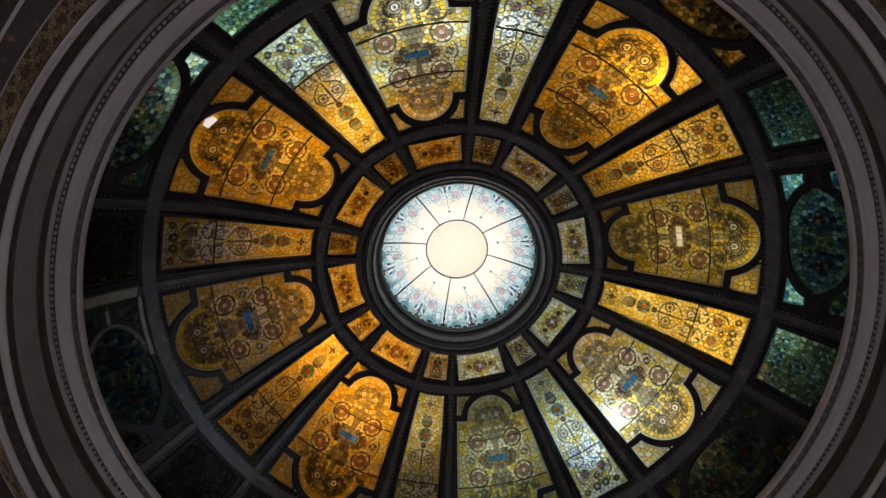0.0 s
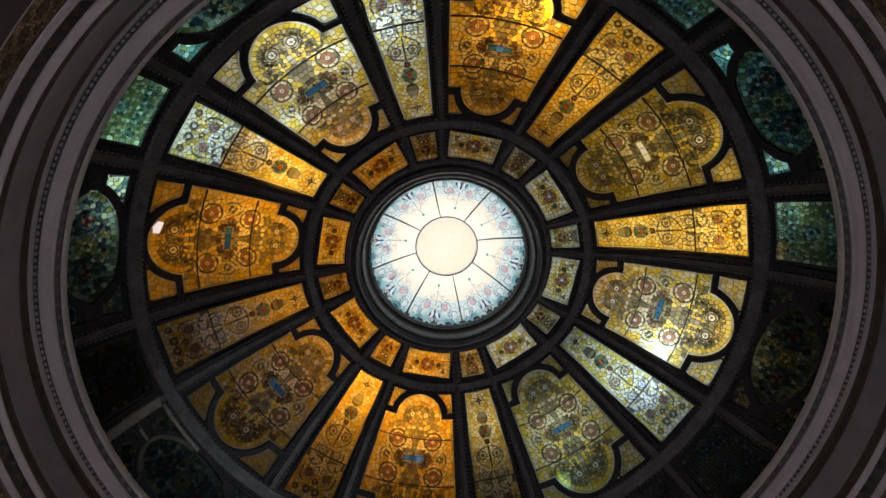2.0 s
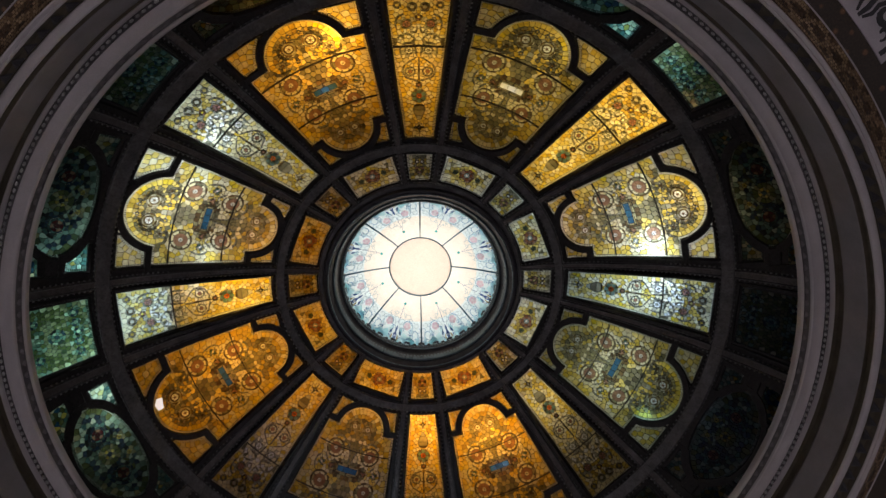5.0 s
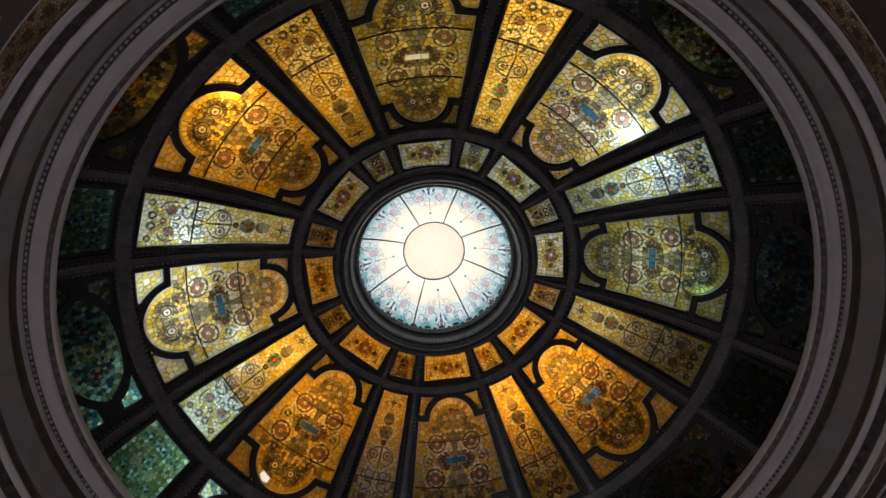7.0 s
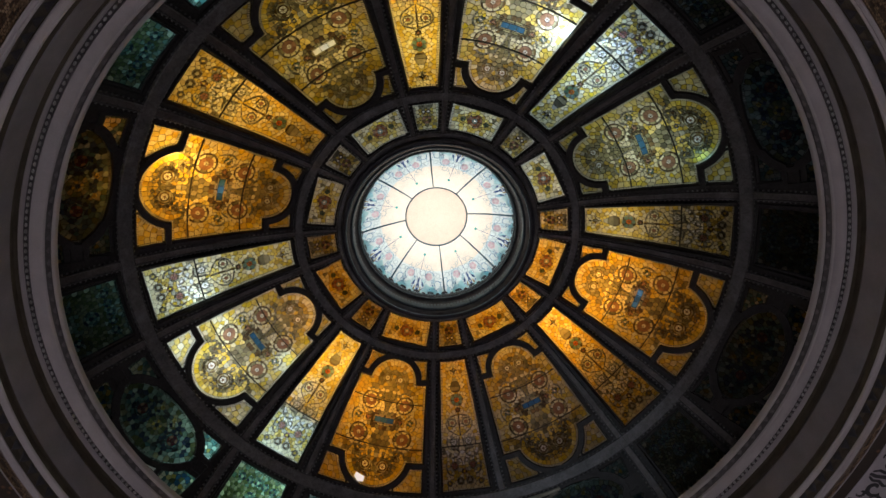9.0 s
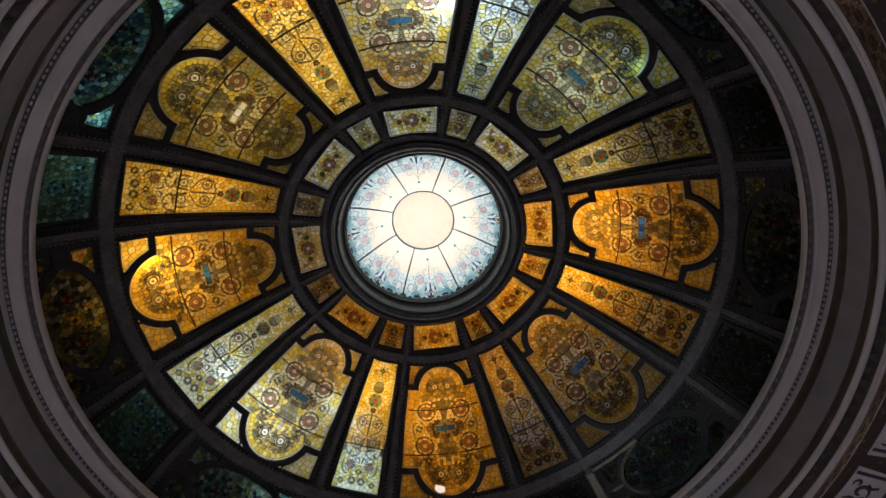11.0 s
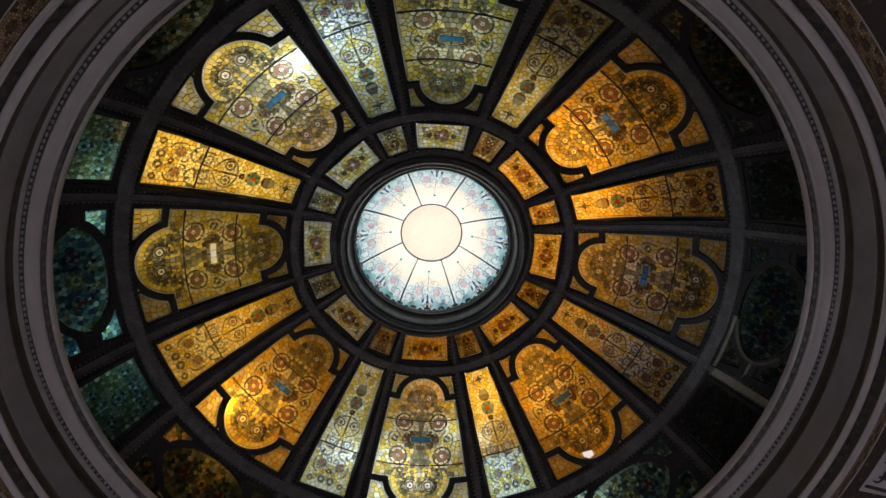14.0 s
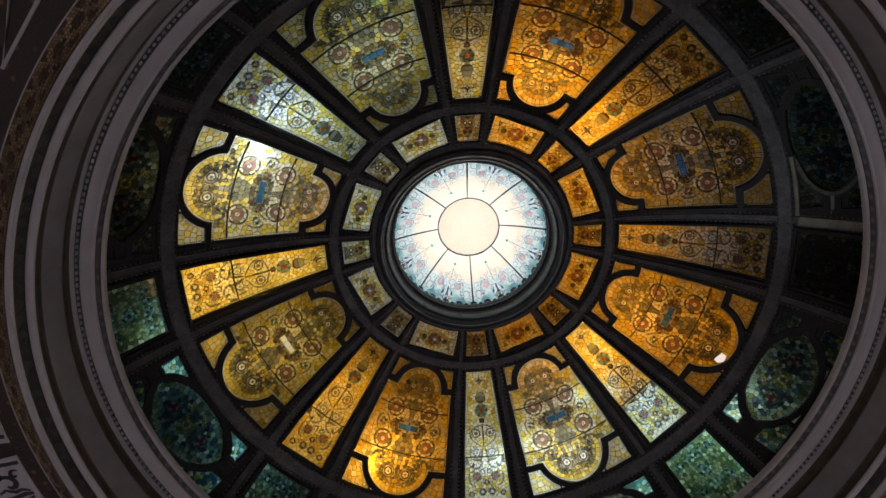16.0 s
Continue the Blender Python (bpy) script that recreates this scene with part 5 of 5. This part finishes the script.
def tessera(name, dark, light):
    """Small glass stones, each of its own tone."""
    m, nt, out = material(name)
    geo = nt.nodes.new("ShaderNodeNewGeometry")
    b = nt.nodes.new("ShaderNodeBsdfPrincipled")
    dirt = ramp(nt, noise_tex(nt, 1.6, 4.0), [(0.35, (0.45, 0.42, 0.40)), (0.65, (1, 1, 1))])
    link(nt, mixed(nt, 1.0, ramp(nt, geo.outputs["Random Per Island"], [(0, dark), (1, light)]), dirt, "MULTIPLY"), b.inputs["Base Color"])
    b.inputs["Roughness"].default_value, b.inputs["Metallic"].default_value = 0.34, 0.25
    link(nt, b.outputs[0], out.inputs[0])
    return m


# the stones of the band: two gold strands that cross, on brown
GOLDSTONE, EARTHSTONE = tessera("gold_stones", (0.30, 0.20, 0.10), (0.66, 0.48, 0.30)), tessera("brown_stones", (0.07, 0.045, 0.026), (0.20, 0.125, 0.07))
verts, faces, slots = [], [], []
for j in range(8):
    r = 5.99 + 0.030 * j
    n = 900
    for i in range(n):
        a = 2 * math.pi * (i + 0.5 * (j % 2)) / n
        w, b = 0.40 * 2 * math.pi / n, len(verts)
        x = (r - 6.11) / 0.085
        wave = math.sin(2 * math.pi * 56 * i / n)
        gold = abs(x - wave) < 0.42 or abs(x + wave) < 0.42 or abs(x) > 1.22
        for dr, da in ((0, -w), (0, w), (0.025, w), (0.025, -w)):
            q = r + dr
            h = np.interp(q, (5.975, 6.05, 6.14, 6.235), (-2.97, -2.915, -2.865, -2.84)) - 0.006 - rng.uniform(0, 0.004)
            verts.append((q * math.cos(a + da), q * math.sin(a + da), Z + h))
        faces.append((b, b + 1, b + 2, b + 3))
        slots.append(0 if gold else 1)
stones = mesh_object("mosaic_stones", verts, faces, GOLDSTONE, cornice)
stones.data.materials.append(EARTHSTONE)
stones.data.polygons.foreach_set("material_index", slots)
tagged(stones, kind="stuff")
course("string", [(6.235, -2.84), (6.238, -2.852), (6.248, -2.852), (6.252, -2.80)], PLASTER)


def soffit_material():
    m, nt, out = material("umber_mosaic_with_red_dots")
    tc = nt.nodes.new("ShaderNodeTexCoord")
    v = nt.nodes.new("ShaderNodeTexVoronoi")
    v.inputs["Scale"].default_value = 5.5
    link(nt, tc.outputs["Object"], v.inputs["Vector"])
    dots = ramp(nt, v.outputs["Distance"], [(0.10, (0.26, 0.13, 0.06)), (0.22, (0.050, 0.033, 0.022))])
    dirt = ramp(nt, noise_tex(nt, 40.0, 3.0), [(0.3, (0.5, 0.5, 0.5)), (0.7, (1, 1, 1))])
    b = nt.nodes.new("ShaderNodeBsdfPrincipled")
    link(nt, mixed(nt, 1.0, dots, dirt, "MULTIPLY"), b.inputs["Base Color"])
    b.inputs["Roughness"].default_value = 0.5
    link(nt, b.outputs[0], out.inputs[0])
    return m


ceiling = tagged(lathe("ceiling", [(6.252, Z - 2.80), (6.5, Z - 2.80), (7.4, Z - 2.80), (13.6, Z - 2.80)], soffit_material(), None, 128), "dark umber mosaic ceiling with red dots", "ceiling", kind="structure")
MARBLE = solid("pale_marble", (0.42, 0.39, 0.42), (0.54, 0.50, 0.53), 0.5, 0, 4.0, 0.2, 0.003)
INKY = solid("black_inlay", (0.02, 0.02, 0.025), (0.05, 0.045, 0.05), 0.5, 0, 8.0, 0)


def polar(r, deg, h):
    return (r * math.cos(radians(deg)), r * math.sin(radians(deg)), Z - 2.80 - h)


def plate(name, pts, h, mat, parent):
    """A flat inlay under the ceiling: (radius, degrees) outline, with edges."""
    n = len(pts)
    verts = [polar(r, a, h) for r, a in pts] + [polar(r, a, 0) for r, a in pts]
    return mesh_object(name, verts, [tuple(range(n))] + [(i, (i + 1) % n, n + (i + 1) % n, n + i) for i in range(n)], mat, parent)


def ribbon(line, w, centre, parent, name="arabesque"):
    """A tapering painted stroke; line is (out, across) in metres from the centre (radius, degrees)."""
    r0, a0 = centre
    left, right, n = [], [], len(line)
    for i, p in enumerate(line):
        q0, q1 = line[max(0, i - 1)], line[min(n - 1, i + 1)]
        d = math.dist(q0, q1) or 1
        ww = w * (0.35 + 0.65 * math.sin(math.pi * (i + 0.6) / (n + 0.2)))
        nx, ny = -(q1[1] - q0[1]) / d * ww, (q1[0] - q0[0]) / d * ww
        for lst, e in ((left, 1), (right, -1)):
            lst.append(polar(r0 + p[0] + e * nx, a0 + math.degrees((p[1] + e * ny) / r0), 0.018))
    return mesh_object(name, left + right, [(i, i + 1, n + i + 1, n + i) for i in range(n - 1)], INKY, parent)


def swirl(cx, cy, d, a0, a1, n=14):
    return [(cx + d * (1 - 0.75 * i / n) * math.cos(a0 + (a1 - a0) * i / n), cy + d * (1 - 0.75 * i / n) * math.sin(a0 + (a1 - a0) * i / n)) for i in range(n + 1)]


for k in list(range(-3, 4)) + list(range(-15, -11)):
    a0 = 306.4 + 12.857 * k
    slab = tagged(new("marble_panel"), "pale marble ceiling panel inlaid with a black arabesque", "ceiling panel", "marble panels of the ceiling")
    am, a1 = a0 + 5.5, a0 + 11.0
    plate("slab", [(6.5, a0 + 11.0 * i / 6) for i in range(7)] + [(7.2, a1 - 0.4), (7.2, a0 + 0.4)], 0.012, MARBLE, slab)
    for e in (a0 + 0.7, a1 - 1.2):
        plate("border_bar", [(6.53, e), (6.53, e + 0.5), (7.15, e + 0.5), (7.15, e)], 0.016, INKY, slab)
    c = (6.78, am)
    for sg in (1, -1):
        ribbon(swirl(0.02, sg * 0.22, 0.15, 0.4, 0.4 + sg * 5.4), 0.038, c, slab)
        ribbon(swirl(-0.12, sg * 0.36, 0.08, 2.5, 2.5 - sg * 5.0), 0.026, c, slab)
        ribbon([(-0.20, sg * 0.05), (-0.10, sg * 0.10), (0.0, sg * 0.08), (0.12, sg * 0.14), (0.22, sg * 0.10)], 0.028, c, slab)
        ribbon([(0.05, sg * 0.38), (0.14, sg * 0.32), (0.26, sg * 0.36)], 0.03, c, slab)
    ribbon([(-0.22, 0), (-0.1, 0.015), (0.05, -0.01), (0.25, 0)], 0.035, c, slab)
for a0, way in ((195.9, 1), (251.3, -1), (241.7, -1), (3.0, 1)):
    tri = tagged(new("triangular_moulding"), "grey plaster moulding framing a triangular ceiling field", "moulding", "triangular mouldings of the ceiling")
    tips = [(6.5, a0), (6.53, a0 + way * 9.0), (6.93, a0 + way * 9.0)]
    for i in range(3):
        (r0, b0), (r1, b1) = tips[i], tips[(i + 1) % 3]
        dr, db = (0.035, 0) if i != 1 else (0, way * -0.35)
        plate("fillet", [(r0, b0), (r1, b1), (r1 + dr, b1 + db), (r0 + dr, b0 + db)] if i < 2 else [(r0, b0), (r1, b1), (r1 + 0.03, b1 + way * 0.35), (r0 - 0.045, b0)], 0.02 + 0.003 * i, PLASTER, tri)

# ---- attic behind the glass: unseen white shell and baffles added to shape the light ----
attic = tagged(new("attic"), "unseen white attic shell with added light baffles behind the glass", "attic", kind="structure")


def shell_points(hh, r0, r1, k=20):
    return [((RS + hh) * math.sin(s / RS), ZC + (RS + hh) * math.cos(s / RS)) for s in np.linspace(S(r0), S(r1), k)]


lathe("reflector", shell_points(0.75, 1.60, 6.45), SHELLWHITE, attic, 64)
for r in (1.75, 2.615, 5.145, 6.40):
    s = S(r)
    lathe("ring_partition", [((RS + h) * math.sin(s / RS), ZC + (RS + h) * math.cos(s / RS)) for h in (-0.02, 0.76)], SHELLWHITE, attic, 96)
for i in range(16):
    phi = (i // 2) * BAY + (1 if i % 2 else -1) * radians(14.55)
    verts = [D(0, s, h, phi) for s in np.linspace(S(2.615), S(6.42), 24) for h in (0.0, -0.76)]
    mesh_object("partition", verts, [(2 * q, 2 * q + 1, 2 * q + 3, 2 * q + 2) for q in range(23)], SHELLWHITE, attic)
for bay in (0.5,):
    verts = [D(U(4.31, off), S(4.31), h, bay * BAY) for off in np.linspace(-7.9, 7.9, 9) for h in (-0.012, -0.76)]
    mesh_object("cross_partition", verts, [(2 * q, 2 * q + 1, 2 * q + 3, 2 * q + 2) for q in range(8)], SHELLWHITE, attic)
# unseen shaft added to close in the daylight over the crown
lathe("crown_shaft", [(1.60, Z + 1.92), (1.66, Z + 2.3), (1.9, Z + 3.8), (0.01, Z + 3.85)], SHELLWHITE, attic, 64)

# ---- the hall below: out of view, closed by plain walls with added openings ----
def box(name, x0, x1, y0, y1, z0, z1, mat, parent=None):
    v = [(x, y, z) for z in (z0, z1) for y in (y0, y1) for x in (x0, x1)]
    return mesh_object(name, v, [(0, 2, 3, 1), (4, 5, 7, 6), (0, 1, 5, 4), (2, 6, 7, 3), (0, 4, 6, 2), (1, 3, 7, 5)], mat, parent)


tagged(box("floor", -9.6, 9.6, -9.6, 9.6, -0.2, 0.0, STONE), "pale stone floor of the hall", "floor", kind="structure")
for i, nm in enumerate(("wall_east", "wall_north", "wall_west", "wall_south")):
    w = tagged(new(nm), "plain pale stone wall, out of view, with an added tall opening", "wall", kind="structure")
    box("pier", 8.6, 9.1, -9.1, -1.6, 0, 8.68, STONE, w)
    box("pier", 8.6, 9.1, 1.6, 9.1, 0, 8.68, STONE, w)
    box("sill", 8.6, 9.1, -1.6, 1.6, 0, 1.2, STONE, w)
    box("lintel", 8.6, 9.1, -1.6, 1.6, 5.6, 8.68, STONE, w)
    w.rotation_euler = (0, 0, i * math.pi / 2)

# ---- glass of the dome ----
wides = round_the_dome(wide_panel())
narrows = round_the_dome(narrow_panel(), 22.5)
round_the_dome(crown_panel(11.0, True))
round_the_dome(crown_panel(4.7, False), 22.5)
round_the_dome(oval_panel())
round_the_dome(low_panel(), 22.5)

# what the lamps behind them make of the panels
GLOWS = ("deep orange", "pale cream yellow", "bright golden orange", "dull olive gold", "pale yellow white", "dull yellow green", "deep orange", "dim brown orange")
for i, glow in enumerate(GLOWS):
    tagged(wides[i], "lobed glass panel with roundels and a " + ("pale" if i == 3 else "blue") + " bar, " + glow, "stained glass", "wide panels of the dome")
GLOWS = ("orange and milky green", "pale milky yellow", "golden orange", "bright golden yellow", "pale bluish white", "dull yellow green", "deep orange", "dim brown and orange")
for i, glow in enumerate(GLOWS):
    tagged(narrows[i], "narrow glass panel with an orange flower, " + glow, "stained glass", "narrow panels of the dome")

# one of the bars is of pale glass, not blue
for bay in (3,):
    for part_ in wides[bay].children:
        if part_.name.startswith("ornament"):
            for slot in part_.material_slots:
                if slot.material == BLUE:
                    slot.link = "OBJECT"
                    slot.material = LILAC

# light through a missing pane, added as an emitting plate over the glass
GLOWPANE, nt_, out_ = material("pane_glow")
em = nt_.nodes.new("ShaderNodeEmission")
em.inputs[0].default_value, em.inputs[1].default_value = (1.0, 0.86, 0.80, 1), 0.85
link(nt_, em.outputs[0], out_.inputs[0])
verts = [D(u, s, h) for h in (0.012, 0.022) for u, s in ((0.13, S(4.85)), (0.31, S(4.805)), (0.34, S(4.875)), (0.25, S(4.935)), (0.14, S(4.925)))]
tagged(mesh_object("bare_lamp", verts, [(5, 6, 7, 8, 9)] + [(i, (i + 1) % 5, 5 + (i + 1) % 5, 5 + i) for i in range(5)], GLOWPANE), "white glowing plate for the light through a missing pane", "lamp")
